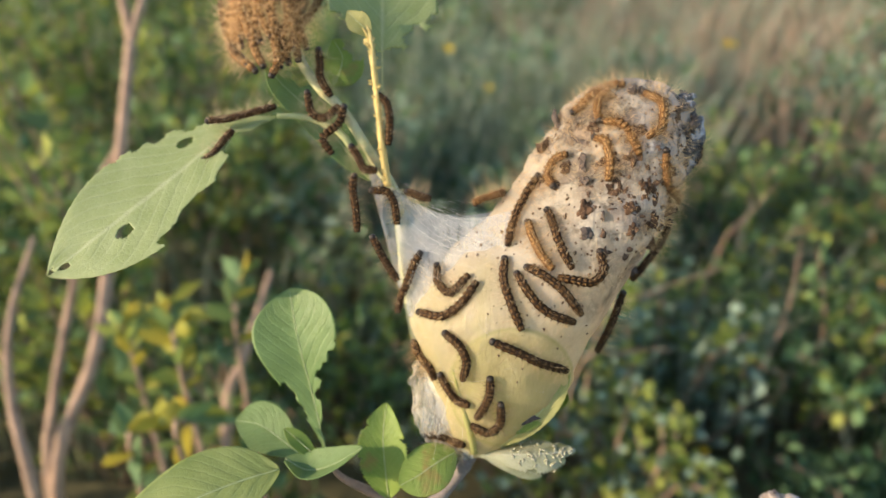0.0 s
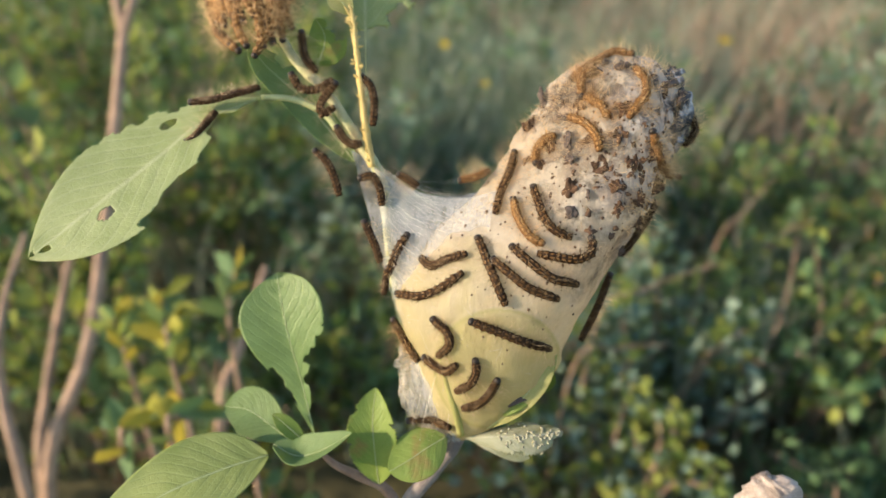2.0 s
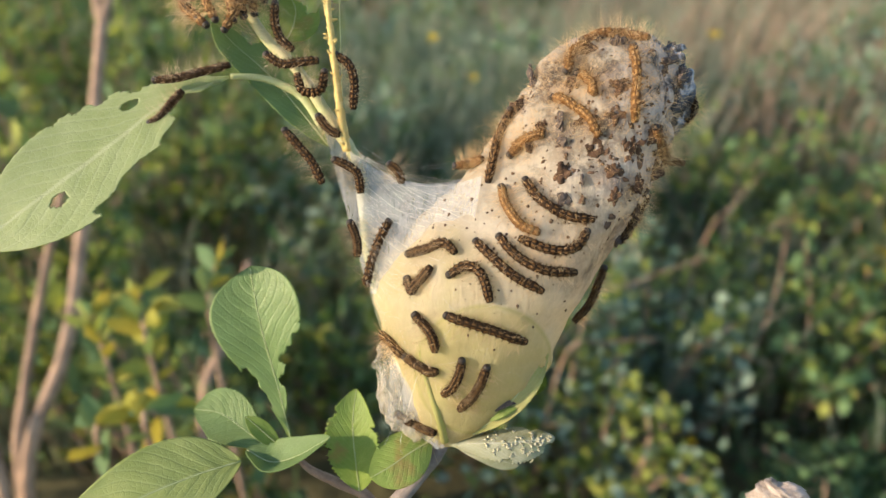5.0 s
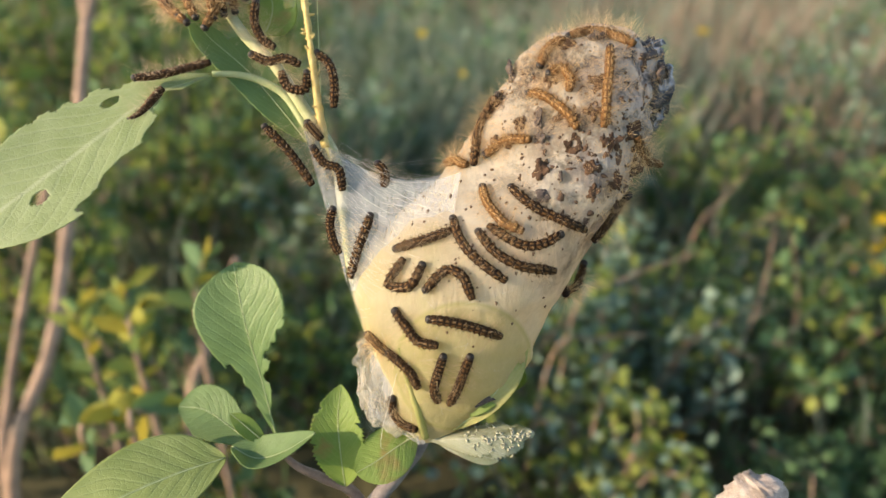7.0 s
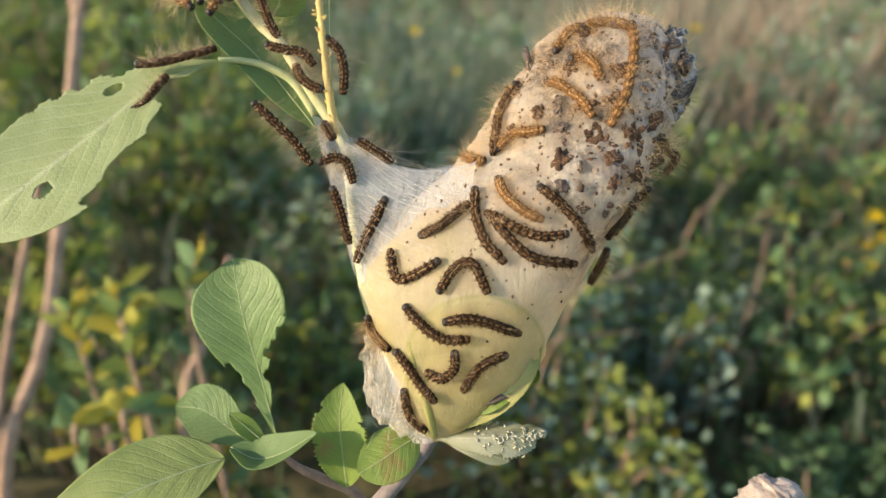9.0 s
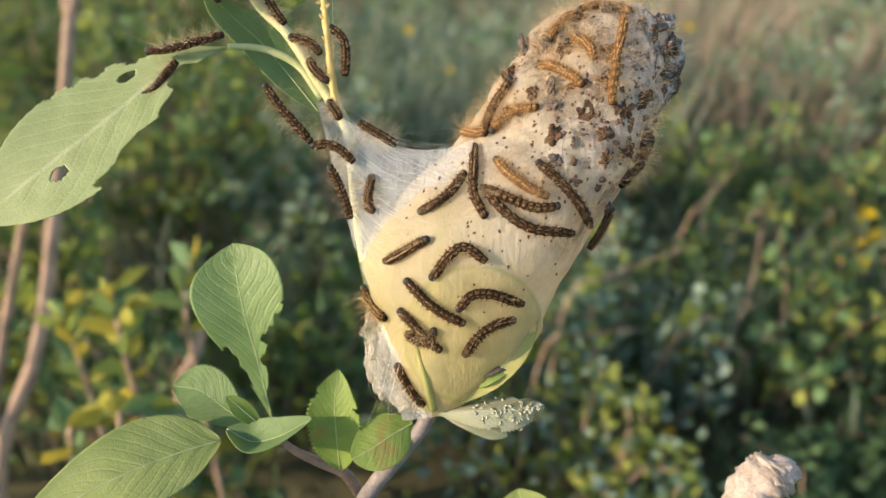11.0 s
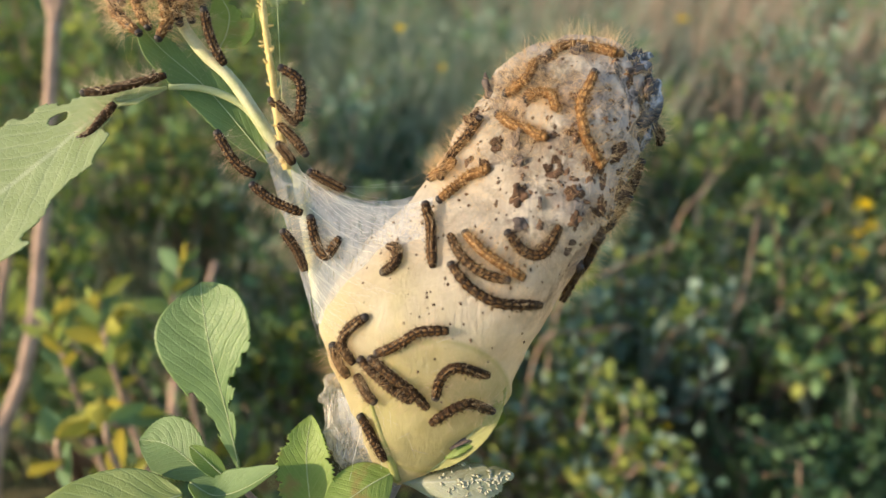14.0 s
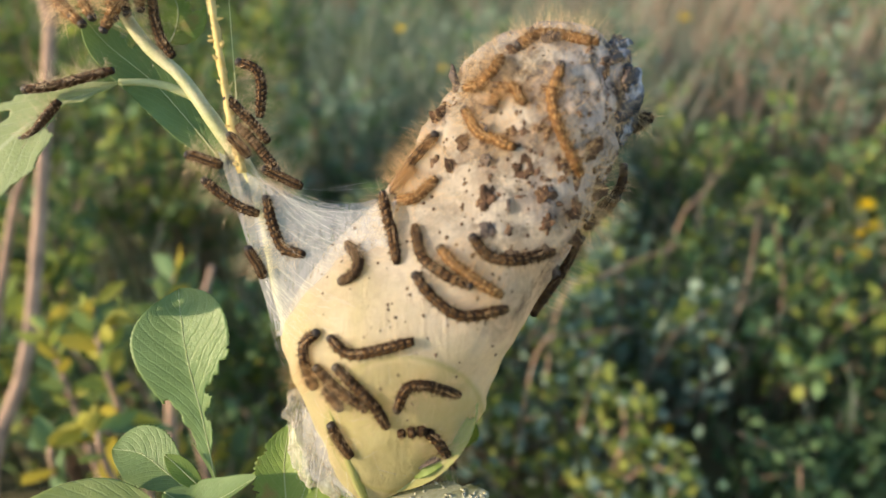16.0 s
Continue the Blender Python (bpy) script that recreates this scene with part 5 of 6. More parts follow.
def spine(rows, t, base):
    """Places and turns of the body rings at time t, in the twig's space."""
    times = [r[0] for r in rows]
    xz = np.array([r[1:] for r in rows]) * MM
    now = np.array([np.interp(t, times, xz[:, k]) for k in range(8)]).reshape(4, 2)
    line = curve_points(now, 30)
    pts, nms = [], []
    for x, z in line:
        if base == "nest":
            p, nm = on_nest(x, z)
        elif base == "stem":
            p, nm = Vector((x, -0.0042, z)), Vector((0, -1, 0))
        elif base == "cluster":
            dx = min(max((x - CLUSTER[0]) / 0.0145, -0.98), 0.98)
            p, nm = Vector((x, -0.013 * math.sqrt(1 - dx * dx) + 0.002, z)), Vector((dx * 0.9, -math.sqrt(1 - dx * dx), 0.0))
        else:
            p, nm = Vector((x, -0.0075, z)), Vector((-0.3, -0.55, 0.8)).normalized()
        pts.append(np.array(p)), nms.append(np.array(nm))
    pts, nms = np.array(pts), np.array(nms)
    for _ in range(4):                                             # the body bridges small hollows
        pts[1:-1, 1] = (pts[:-2, 1] + 2 * pts[1:-1, 1] + pts[2:, 1]) / 4
        nms[1:-1] = (nms[:-2] + 2 * nms[1:-1] + nms[2:]) / 4
    pts = pts + nms / np.linalg.norm(nms, axis=1)[:, None] * 1.35 * MM
    s = np.concatenate([[0], np.cumsum(np.linalg.norm(np.diff(pts, axis=0), axis=1))])
    out = []
    for k in range(-1, SEGMENTS):
        q = s[-1] * (k + 0.9) / (SEGMENTS + 0.1) if k >= 0 else 0.0
        p = np.array([np.interp(q, s, pts[:, a]) for a in range(3)])
        p2 = np.array([np.interp(min(q + 0.0012, s[-1]), s, pts[:, a]) for a in range(3)])
        p1 = np.array([np.interp(max(q - 0.0012, 0), s, pts[:, a]) for a in range(3)])
        nm = np.array([np.interp(q, s, nms[:, a]) for a in range(3)])
        x = Vector(p2 - p1).normalized()
        z = Vector(nm)
        z = (z - x * z.dot(x)).normalized()
        y = z.cross(x)
        m = Matrix((x, y, z)).transposed().to_4x4()
        m.translation = Vector(p)
        out.append(m)
    return out, s[-1]


def body_rows(base, centre):
    at = Matrix.Translation(centre)
    if base in ("leaf", "cluster"):
        return [(t, m @ n[1] @ at) for (t, m), n in zip(SWAY, LEAF_SWAY)]
    return [(t, m @ at) for t, m in SWAY]


WHERE = {"nest": "dark hairy tent caterpillar with orange marks on the silk", "stem": "dark hairy tent caterpillar clinging to the green stem",
         "cluster": "orange-haired tent caterpillar packed in a cluster on the stem",
         "leaf": "dark hairy tent caterpillar on the large willow leaf"}


def crawler(base, rows, lit_coat=0):
    first, long0 = spine(rows, 0, base)
    centre = first[SEGMENTS // 2].translation.copy()
    back = Matrix.Translation(-centre)
    root = thing("caterpillar", "hairy tent caterpillar, painted golden as sunlit, with orange marks on the silk" if lit_coat == 1 and base == "nest" else WHERE[base], "caterpillar", REST @ Matrix.Translation(centre), group="tent caterpillars")
    moving = len(rows) > 1
    times = sorted({float(t) for t in range(0, 17)} | {float(r[0]) for r in rows}) if moving else [0.0]
    frames = [spine(rows, t, base) for t in times]
    stretch = float(np.mean([f[1] for f in frames])) / (30 * MM)
    stretch = min(max(stretch, 0.55), 1.25)
    for k in range(SEGMENTS + 1):
        if k == 0:
            ob = part("head", HEAD_MESH, root, "black shiny head")
        else:
            ob = part("segment", RING[lit_coat], root)
            thin = 0.92 if k < 2 else (0.8 if k == SEGMENTS else 1.0)
            ob.scale = (stretch, thin, thin)
            tagged(part("bristles", BRISTLES[lit_coat][k % 4], ob), kind="stuff")
        ob.matrix_basis = (back @ frames[0][0][k]) @ Matrix.Diagonal((*ob.scale, 1))
        if moving:
            KEYED.append((ob, [(t, back @ f[0][k]) for t, f in zip(times, frames)]))
    KEYED.append((root, body_rows(base, centre)))


crawler("nest", [(0, 40.4, 15.1, 42.0, 6.6, 44.4, -1.8, 46.4, -6.6),
    (1.5, 40.8, 15.8, 42.0, 6.5, 44.9, -0.9, 50.2, -4.4),
    (2.5, 40.9, 16.0, 42.6, 7.9, 46.5, 0.6, 52.7, -2.5),
    (3.5, 41.2, 15.8, 42.0, 8.4, 46.6, 2.5, 56.5, 1.1),
    (6.5, 41.7, 9.3, 47.1, 4.2, 56.6, 0.1, 66.1, -2.9),
    (7, 43.2, 8.3, 48.1, 3.5, 56.8, -1.3, 65.9, -5.3),
    (9, 46.3, 5.0, 52.3, 0.2, 57.3, -5.8, 62.3, -13.9),
    (11.5, 48.0, 4.4, 54.4, -1.7, 58.6, -7.2, 65.1, -15.0),
    (12.5, 48.6, 4.2, 54.0, -2.5, 59.3, -7.0, 69.1, -9.9),
    (14.5, 49.2, 3.1, 52.9, -2.4, 59.1, -1.9, 62.3, 8.3),
    (16, 48.8, 3.8, 52.2, -1.5, 59.7, -2.9, 70.3, -1.1)])
crawler("nest", [(0, 33.0, 10.3, 34.3, 3.4, 36.5, -2.8, 39.4, -7.0),
    (1.5, 33.4, 10.9, 34.7, 3.4, 37.5, -2.9, 41.6, -6.1),
    (3.5, 33.2, 11.7, 34.0, 4.7, 36.9, -2.2, 42.5, -5.1),
    (7, 34.0, 9.5, 35.6, 2.8, 39.5, -2.9, 45.1, -5.8),
    (9, 33.9, 8.3, 35.8, 2.3, 40.2, -2.3, 45.6, -5.0),
    (12.5, 35.4, 4.9, 39.8, 0.0, 46.2, -4.6, 51.7, -7.6),
    (14.5, 37.1, 2.2, 41.1, -2.8, 46.8, -7.2, 52.8, -10.9),
    (16, 39.6, 0.2, 43.2, -3.9, 48.7, -8.2, 55.2, -12.1)], 1)
crawler("nest", [(0, 57.4, -0.8, 58.1, -7.7, 53.6, -11.9, 42.6, -10.5),
    (1.5, 59.1, -3.4, 58.6, -8.9, 52.4, -11.0, 41.5, -9.2),
    (3.5, 60.8, -3.4, 58.8, -9.2, 51.4, -11.6, 40.4, -9.4),
    (7, 57.9, -7.0, 52.9, -9.7, 45.9, -10.5, 35.7, -4.7),
    (9, 53.4, -9.5, 46.6, -10.4, 39.1, -8.2, 29.9, -3.2),
    (12.5, 52.1, -10.0, 45.3, -10.2, 37.8, -7.1, 29.6, -3.8),
    (14.5, 46.7, -11.4, 40.1, -8.6, 34.4, -3.5, 32.9, 3.2),
    (16, 47.0, -9.7, 38.3, -5.3, 34.1, -1.3, 32.7, 5.9)])
crawler("nest", [(0, 27.6, -9.4, 32.0, -17.2, 38.3, -22.9, 46.9, -26.1),
    (1.5, 24.9, -10.8, 30.0, -16.4, 37.3, -21.6, 46.1, -24.6),
    (3.5, 24.6, -13.4, 29.8, -15.0, 36.4, -20.2, 47.6, -25.5),
    (7, 23.6, -1.7, 26.2, -9.3, 31.6, -15.8, 39.1, -21.2),
    (9, 26.1, 4.6, 26.3, -4.1, 28.6, -12.2, 33.6, -18.1),
    (11.5, 27.6, 14.1, 26.8, 5.4, 25.9, -3.7, 28.1, -11.4),
    (12.5, 28.3, 15.1, 26.3, 6.2, 26.3, -2.8, 27.2, -10.3),
    (14.5, 23.4, 11.4, 25.6, 5.8, 26.0, -0.1, 26.0, -5.0),
    (16, 22.8, 15.9, 24.6, 9.2, 25.8, 2.8, 27.1, -2.7)])
crawler("nest", [(0, 31.2, -7.0, 37.3, -10.0, 43.6, -15.2, 49.4, -22.8),
    (1.5, 31.8, -6.7, 38.3, -12.3, 44.8, -17.6, 52.8, -20.3),
    (3.5, 31.5, -6.9, 36.5, -12.6, 44.3, -17.0, 54.8, -17.4),
    (7, 31.9, -6.0, 36.4, -12.2, 44.0, -16.7, 55.2, -18.5),
    (9, 30.6, -4.1, 35.5, -10.4, 42.9, -16.7, 56.0, -18.5),
    (12.5, 29.9, -4.7, 35.8, -12.1, 44.4, -16.6, 57.8, -17.3),
    (14.5, 32.6, -7.0, 37.4, -13.4, 44.9, -17.7, 57.0, -19.0),
    (16, 32.4, -6.7, 37.3, -13.2, 44.3, -17.7, 56.1, -16.5)])
crawler("nest", [(0, 23.6, -3.9, 22.9, -12.1, 25.4, -21.3, 28.4, -28.6),
    (1.5, 21.8, -0.8, 21.9, -9.2, 24.8, -18.4, 27.5, -26.7),
    (2.5, 17.2, -6.7, 22.7, -12.5, 26.0, -19.6, 29.2, -26.8),
    (3.5, 15.1, -12.5, 21.3, -13.4, 25.6, -19.1, 26.8, -26.7),
    (6.5, 14.4, -26.0, 20.0, -19.2, 25.4, -19.2, 28.5, -26.9),
    (7, 13.8, -25.0, 20.5, -18.8, 26.0, -20.4, 28.7, -27.0),
    (9, 13.9, -27.5, 19.3, -20.3, 24.6, -19.3, 28.6, -27.4),
    (12.5, 11.3, -37.2, 15.8, -30.5, 21.2, -25.9, 29.1, -26.8),
    (14.5, 7.3, -31.8, 14.3, -30.6, 21.3, -26.3, 29.3, -25.6),
    (16, 7.2, -24.9, 12.4, -28.5, 20.7, -27.1, 30.0, -24.9)])
crawler("nest", [(0, 37.6, 28.6, 32.9, 21.1, 28.0, 11.0, 25.0, 1.4),
    (1.5, 34.6, 27.3, 31.7, 19.0, 28.0, 11.1, 26.0, 5.0),
    (3.5, 35.9, 35.8, 33.8, 28.5, 30.3, 19.3, 28.0, 9.9),
    (7, 41.4, 43.1, 36.6, 36.0, 33.5, 27.8, 31.5, 17.7),
    (9, 41.5, 42.8, 37.6, 35.9, 34.5, 27.4, 32.8, 17.7),
    (12.5, 40.0, 32.5, 36.0, 27.5, 32.0, 22.3, 29.7, 16.7),
    (14.5, 44.1, 42.4, 38.4, 35.3, 33.6, 29.0, 29.8, 22.5),
    (16, 39.7, 34.4, 36.0, 30.3, 32.3, 26.1, 28.7, 21.8)], 2)
crawler("nest", [(0, -8.9, -2.0, -12.3, -8.8, -15.1, -16.7, -16.9, -24.6),
    (1.5, -8.2, -2.4, -12.3, -9.2, -15.5, -17.0, -16.7, -24.5),
    (3.5, -7.2, -1.5, -11.9, -8.8, -15.2, -17.2, -15.9, -24.6),
    (7, -5.5, 0.3, -8.1, -6.5, -10.9, -13.6, -13.1, -21.3),
    (9, -4.1, 2.0, -7.5, -5.0, -11.1, -11.9, -14.1, -18.9),
    (12.5, -13.4, 3.6, -12.4, -4.1, -7.7, -7.1, -5.8, 1.0),
    (14.5, -15.0, 10.9, -13.4, 3.5, -10.0, -3.1, -4.3, 1.4),
    (16, -15.0, 16.8, -13.1, 9.1, -9.9, 0.9, -3.2, -0.8)])
crawler("nest", [(0, -2.2, -6.5, -1.4, -12.8, 3.3, -17.1, 10.0, -10.7),
    (1.5, -2.4, -10.0, 0.9, -15.2, 7.4, -12.5, 15.4, -7.5),
    (3.5, -1.4, -13.3, 5.1, -11.6, 10.4, -9.6, 12.4, -15.9),
    (7, 3.7, -12.1, 10.2, -10.1, 16.9, -7.7, 22.0, -5.9),
    (9, 8.6, -10.5, 14.1, -7.8, 18.6, -4.1, 23.6, -0.4),
    (12.5, 9.0, -11.4, 14.0, -8.3, 19.6, -3.6, 23.5, 4.3),
    (14.5, 11.2, -8.7, 14.7, -5.8, 13.7, -1.8, 9.1, -3.5),
    (16, 10.2, -9.1, 14.5, -6.6, 15.2, -2.8, 12.1, 1.8)])
crawler("nest", [(0, 43.0, 23.9, 41.6, 29.7, 43.9, 34.3, 47.9, 36.2),
    (1.5, 44.0, 25.0, 43.6, 30.8, 45.8, 34.6, 49.8, 36.0),
    (3.5, 37.5, 22.9, 40.6, 26.9, 43.6, 29.9, 46.4, 31.7),
    (7, 35.4, 20.6, 39.8, 23.7, 44.5, 25.4, 49.9, 24.6),
    (9, 34.1, 18.6, 37.9, 23.0, 42.3, 24.1, 48.4, 24.3),
    (12.5, 33.3, 17.3, 37.3, 22.4, 42.8, 25.6, 48.2, 25.4),
    (14.5, 27.9, 12.5, 33.2, 15.9, 37.7, 19.7, 43.7, 22.4),
    (16, 27.1, 14.4, 32.4, 14.8, 36.6, 17.9, 39.2, 20.0)], 1)
crawler("nest", [(0, -8.6, -24.9, 0.1, -25.6, 7.4, -20.6, 12.7, -13.3),
    (1.5, -10.7, -25.6, -2.3, -25.8, 6.2, -21.8, 13.5, -16.5),
    (3.5, -12.1, -23.6, -3.0, -23.8, 6.0, -21.5, 12.4, -17.2),
    (6.5, 13.2, -18.1, 7.0, -25.2, -0.6, -25.5, 4.2, -17.9),
    (7, 13.0, -17.0, 8.7, -24.1, 1.4, -23.4, 6.3, -15.8),
    (9, 13.6, -18.6, 6.7, -23.2, 0.3, -24.4, -1.7, -16.3),
    (12.5, 8.4, -22.3, 1.9, -25.1, -3.5, -29.5, -3.5, -35.7),
    (14.5, 3.5, -23.0, -1.3, -27.2, -2.7, -32.9, 1.3, -37.1),
    (16, 2.2, -23.6, -1.7, -27.3, -1.4, -33.6, 0.8, -38.9)])
crawler("nest", [(0, 18.2, -33.6, 27.2, -37.7, 36.1, -42.0, 45.7, -45.3),
    (1.5, 17.3, -33.8, 26.1, -37.5, 34.8, -41.1, 46.1, -44.9),
    (3.5, 13.1, -31.0, 22.1, -34.6, 30.9, -38.3, 40.2, -42.0),
    (7, 14.6, -34.3, 22.1, -35.3, 29.7, -37.5, 37.6, -40.4),
    (9, 15.9, -37.5, 22.2, -36.3, 29.6, -37.9, 38.8, -41.3),
    (12.5, 24.5, -47.0, 27.1, -40.8, 32.7, -38.4, 42.9, -41.2),
    (14.5, 26.3, -47.7, 27.7, -41.1, 32.6, -37.4, 40.9, -40.4),
    (16, 25.0, -45.3, 28.1, -39.0, 33.8, -38.3, 42.1, -42.0)])
crawler("nest", [(0, 1.2, -31.5, 6.4, -35.5, 9.2, -42.0, 8.0, -48.4),
    (1.5, 2.6, -33.1, 7.7, -37.9, 8.4, -43.4, 4.8, -47.6),
    (3.5, 2.9, -32.6, 7.7, -36.9, 8.6, -41.3, 4.7, -45.0),
    (7, 3.6, -32.0, 6.9, -36.9, 11.0, -42.2, 16.8, -43.3),
    (9, 3.4, -33.2, 8.6, -39.1, 15.0, -43.1, 22.9, -43.2),
    (12.5, 4.4, -34.5, 10.4, -41.0, 16.0, -45.7, 21.7, -51.4),
    (14.5, 7.0, -35.2, 12.9, -39.9, 18.7, -44.6, 23.3, -50.5),
    (16, 8.2, -32.5, 13.4, -37.7, 18.0, -43.2, 21.6, -50.8)])
crawler("nest", [(0, -10.5, -36.9, -7.7, -42.1, -4.3, -46.0, -2.7, -50.0),
    (1.5, -14.0, -33.0, -10.6, -40.5, -7.1, -45.8, -3.6, -51.0),
    (3.5, -10.2, -40.5, -6.8, -42.8, -4.7, -45.7, -2.6, -47.5),
    (7, -6.7, -41.6, -3.5, -44.2, -1.5, -46.0, 0.5, -47.9),
    (9, -9.6, -38.9, -8.0, -43.5, -4.9, -46.8, -2.5, -48.4),
    (12.5, -12.7, -35.4, -10.6, -40.5, -7.4, -44.2, -4.6, -46.3),
    (14.5, -4.0, -31.2, -3.4, -35.0, -2.2, -37.7, -0.9, -40.3),
    (16, -2.2, -31.8, -1.5, -34.5, -0.5, -37.2, 0.3, -39.9)], 2)
crawler("nest", [(0, -0.5, -48.1, 2.3, -53.1, 5.6, -57.3, 9.9, -59.2),
    (1.5, -0.9, -48.6, 3.0, -51.3, 7.4, -53.9, 11.2, -51.2),
    (3.5, -1.5, -48.4, 2.6, -49.9, 6.6, -50.6, 9.6, -47.1),
    (7, 0.6, -47.2, 4.9, -50.5, 8.4, -54.5, 10.7, -59.1),
    (9, 0.1, -49.3, 3.9, -53.6, 7.7, -59.4, 12.5, -65.2),
    (12.5, 2.9, -40.9, 7.6, -44.9, 12.3, -49.6, 17.0, -51.5),
    (14.5, 2.9, -34.1, 8.5, -39.6, 13.5, -43.7, 18.6, -47.4),
    (16, 2.0, -33.4, 6.4, -38.2, 11.3, -41.5, 16.1, -45.1)])
crawler("nest", [(0, 17.7, -47.9, 17.8, -54.0, 16.2, -58.7, 13.1, -63.6),
    (1.5, 17.9, -48.0, 18.4, -53.2, 16.4, -57.9, 11.7, -61.7),
    (3.5, 18.0, -47.9, 18.0, -52.1, 15.4, -56.4, 9.5, -57.9),
    (7, 19.2, -47.4, 17.8, -53.0, 16.2, -59.4, 17.1, -63.8),
    (9, 18.8, -47.9, 18.9, -53.5, 15.2, -57.3, 10.2, -55.5),
    (12.5, 8.6, -52.8, 5.3, -55.0, 2.8, -52.8, -0.5, -49.9),
    (14.5, 6.0, -48.2, 4.8, -45.4, 3.7, -42.6, 2.1, -38.9),
    (16, 8.3, -45.5, 7.6, -43.7, 6.0, -41.9, 4.4, -40.2)])
crawler("nest", [(0, 21.5, -57.9, 21.8, -65.7, 17.6, -70.0, 11.7, -67.4),
    (1.5, 25.6, -56.7, 22.5, -62.5, 18.3, -66.7, 12.9, -67.7),
    (3.5, 25.9, -52.2, 23.9, -57.5, 20.4, -62.3, 15.5, -66.4),
    (7, 28.3, -47.6, 26.0, -53.1, 23.6, -59.4, 21.4, -64.5),
    (9, 34.9, -49.0, 30.1, -50.7, 25.5, -54.5, 21.9, -60.7),
    (12.5, 41.7, -45.5, 35.0, -46.8, 29.3, -50.5, 23.8, -56.8),
    (14.5, 44.0, -57.4, 37.5, -52.1, 31.4, -52.1, 24.8, -55.5),
    (16, 40.0, -70.7, 37.2, -60.0, 32.4, -53.3, 25.3, -53.3)])
crawler("nest", [(0, -5.5, -74.1, -1.0, -74.5, 3.5, -75.9, 8.4, -76.4),
    (1.5, -7.2, -75.5, -1.5, -74.9, 3.0, -75.5, 8.0, -76.9),
    (3.5, -7.5, -75.1, -2.2, -74.6, 3.1, -75.3, 8.8, -76.0),
    (7, 1.8, -65.3, 1.9, -71.5, 4.6, -75.0, 9.4, -76.2),
    (9, 2.9, -63.5, 3.9, -69.0, 5.8, -74.3, 9.8, -77.5),
    (12.5, -0.8, -65.8, 2.7, -69.3, 5.7, -73.1, 8.7, -78.3),
    (14.5, 3.3, -52.7, 5.2, -57.6, 7.1, -62.5, 9.2, -67.1),
    (16, 4.9, -51.8, 6.4, -55.7, 8.2, -59.0, 10.3, -61.6)])
crawler("nest", [(0, 89.6, 11.4, 86.3, 3.7, 80.7, -4.2, 75.0, -11.0),
    (1.5, 89.2, 12.0, 85.3, 4.8, 80.6, -3.0, 75.3, -9.9),
    (3.5, 87.6, 9.6, 85.5, 4.7, 80.9, -1.5, 76.6, -6.7),
    (7, 84.9, 7.0, 81.2, 1.5, 75.9, -4.5, 72.3, -8.5),
    (9, 83.9, 6.8, 80.5, 1.1, 75.5, -4.8, 70.8, -9.7),
    (12.5, 93.5, 22.7, 90.8, 15.9, 86.3, 10.7, 82.4, 7.1),
    (14.5, 97.2, 27.7, 94.0, 18.9, 89.4, 10.9, 83.8, 4.7),
    (16, 96.7, 23.7, 95.3, 16.9, 89.4, 10.9, 83.6, 6.0)], 2)
crawler("nest", [(0, 71.1, -16.7, 68.2, -24.6, 64.8, -32.6, 60.7, -40.1),
    (1.5, 70.8, -17.1, 68.1, -24.7, 64.2, -33.8, 59.6, -42.9),
    (3.5, 70.2, -17.6, 67.0, -25.6, 62.7, -35.0, 57.8, -43.5),
    (7, 70.4, -17.4, 69.1, -22.1, 67.0, -26.3, 62.0, -27.8),
    (9, 72.8, -14.8, 71.2, -18.9, 69.2, -22.5, 67.2, -25.9),
    (12.5, 79.7, -2.4, 77.1, -7.6, 74.0, -13.7, 70.3, -18.3),
    (14.5, 80.5, 3.1, 77.4, -2.4, 73.6, -11.1, 68.8, -20.4),
    (16, 82.2, 1.8, 78.7, -5.8, 73.1, -13.8, 67.1, -21.7)], 2)
crawler("nest", [(0, 76.8, 59.7, 82.9, 54.9, 82.3, 47.0, 77.4, 41.6),
    (1.5, 78.9, 59.6, 81.9, 53.6, 78.7, 46.9, 74.3, 42.6),
    (3.5, 79.6, 60.1, 80.4, 52.3, 80.3, 44.2, 78.7, 35.4),
    (7, 77.6, 55.6, 76.5, 47.1, 75.0, 37.4, 73.6, 29.8),
    (9, 78.8, 60.3, 77.4, 48.8, 74.5, 37.5, 69.5, 26.3),
    (12.5, 79.2, 54.9, 74.7, 44.5, 72.5, 34.7, 73.4, 26.2),
    (14.5, 76.8, 51.2, 73.4, 42.6, 73.4, 32.4, 79.6, 23.1),
    (16, 75.8, 51.4, 73.2, 41.6, 74.4, 31.9, 79.4, 22.1)], 1)
crawler("nest", [(0, 61.5, 48.8, 67.3, 47.7, 71.1, 42.7, 72.5, 35.1),
    (1.5, 57.8, 50.5, 62.5, 48.7, 66.8, 45.0, 68.6, 40.5),
    (3.5, 60.7, 52.0, 63.4, 47.9, 64.7, 44.7, 65.9, 41.5),
    (7, 57.8, 48.5, 62.4, 50.4, 64.8, 45.6, 63.6, 41.7),
    (9, 58.1, 49.0, 62.9, 49.5, 66.1, 46.2, 66.8, 41.3),
    (12.5, 60.3, 47.9, 64.0, 49.6, 67.4, 47.8, 68.5, 44.6),
    (14.5, 56.6, 44.7, 60.0, 47.0, 64.0, 44.9, 65.3, 39.5),
    (16, 56.4, 40.2, 59.1, 46.0, 63.1, 45.9, 65.2, 41.2)], 1)
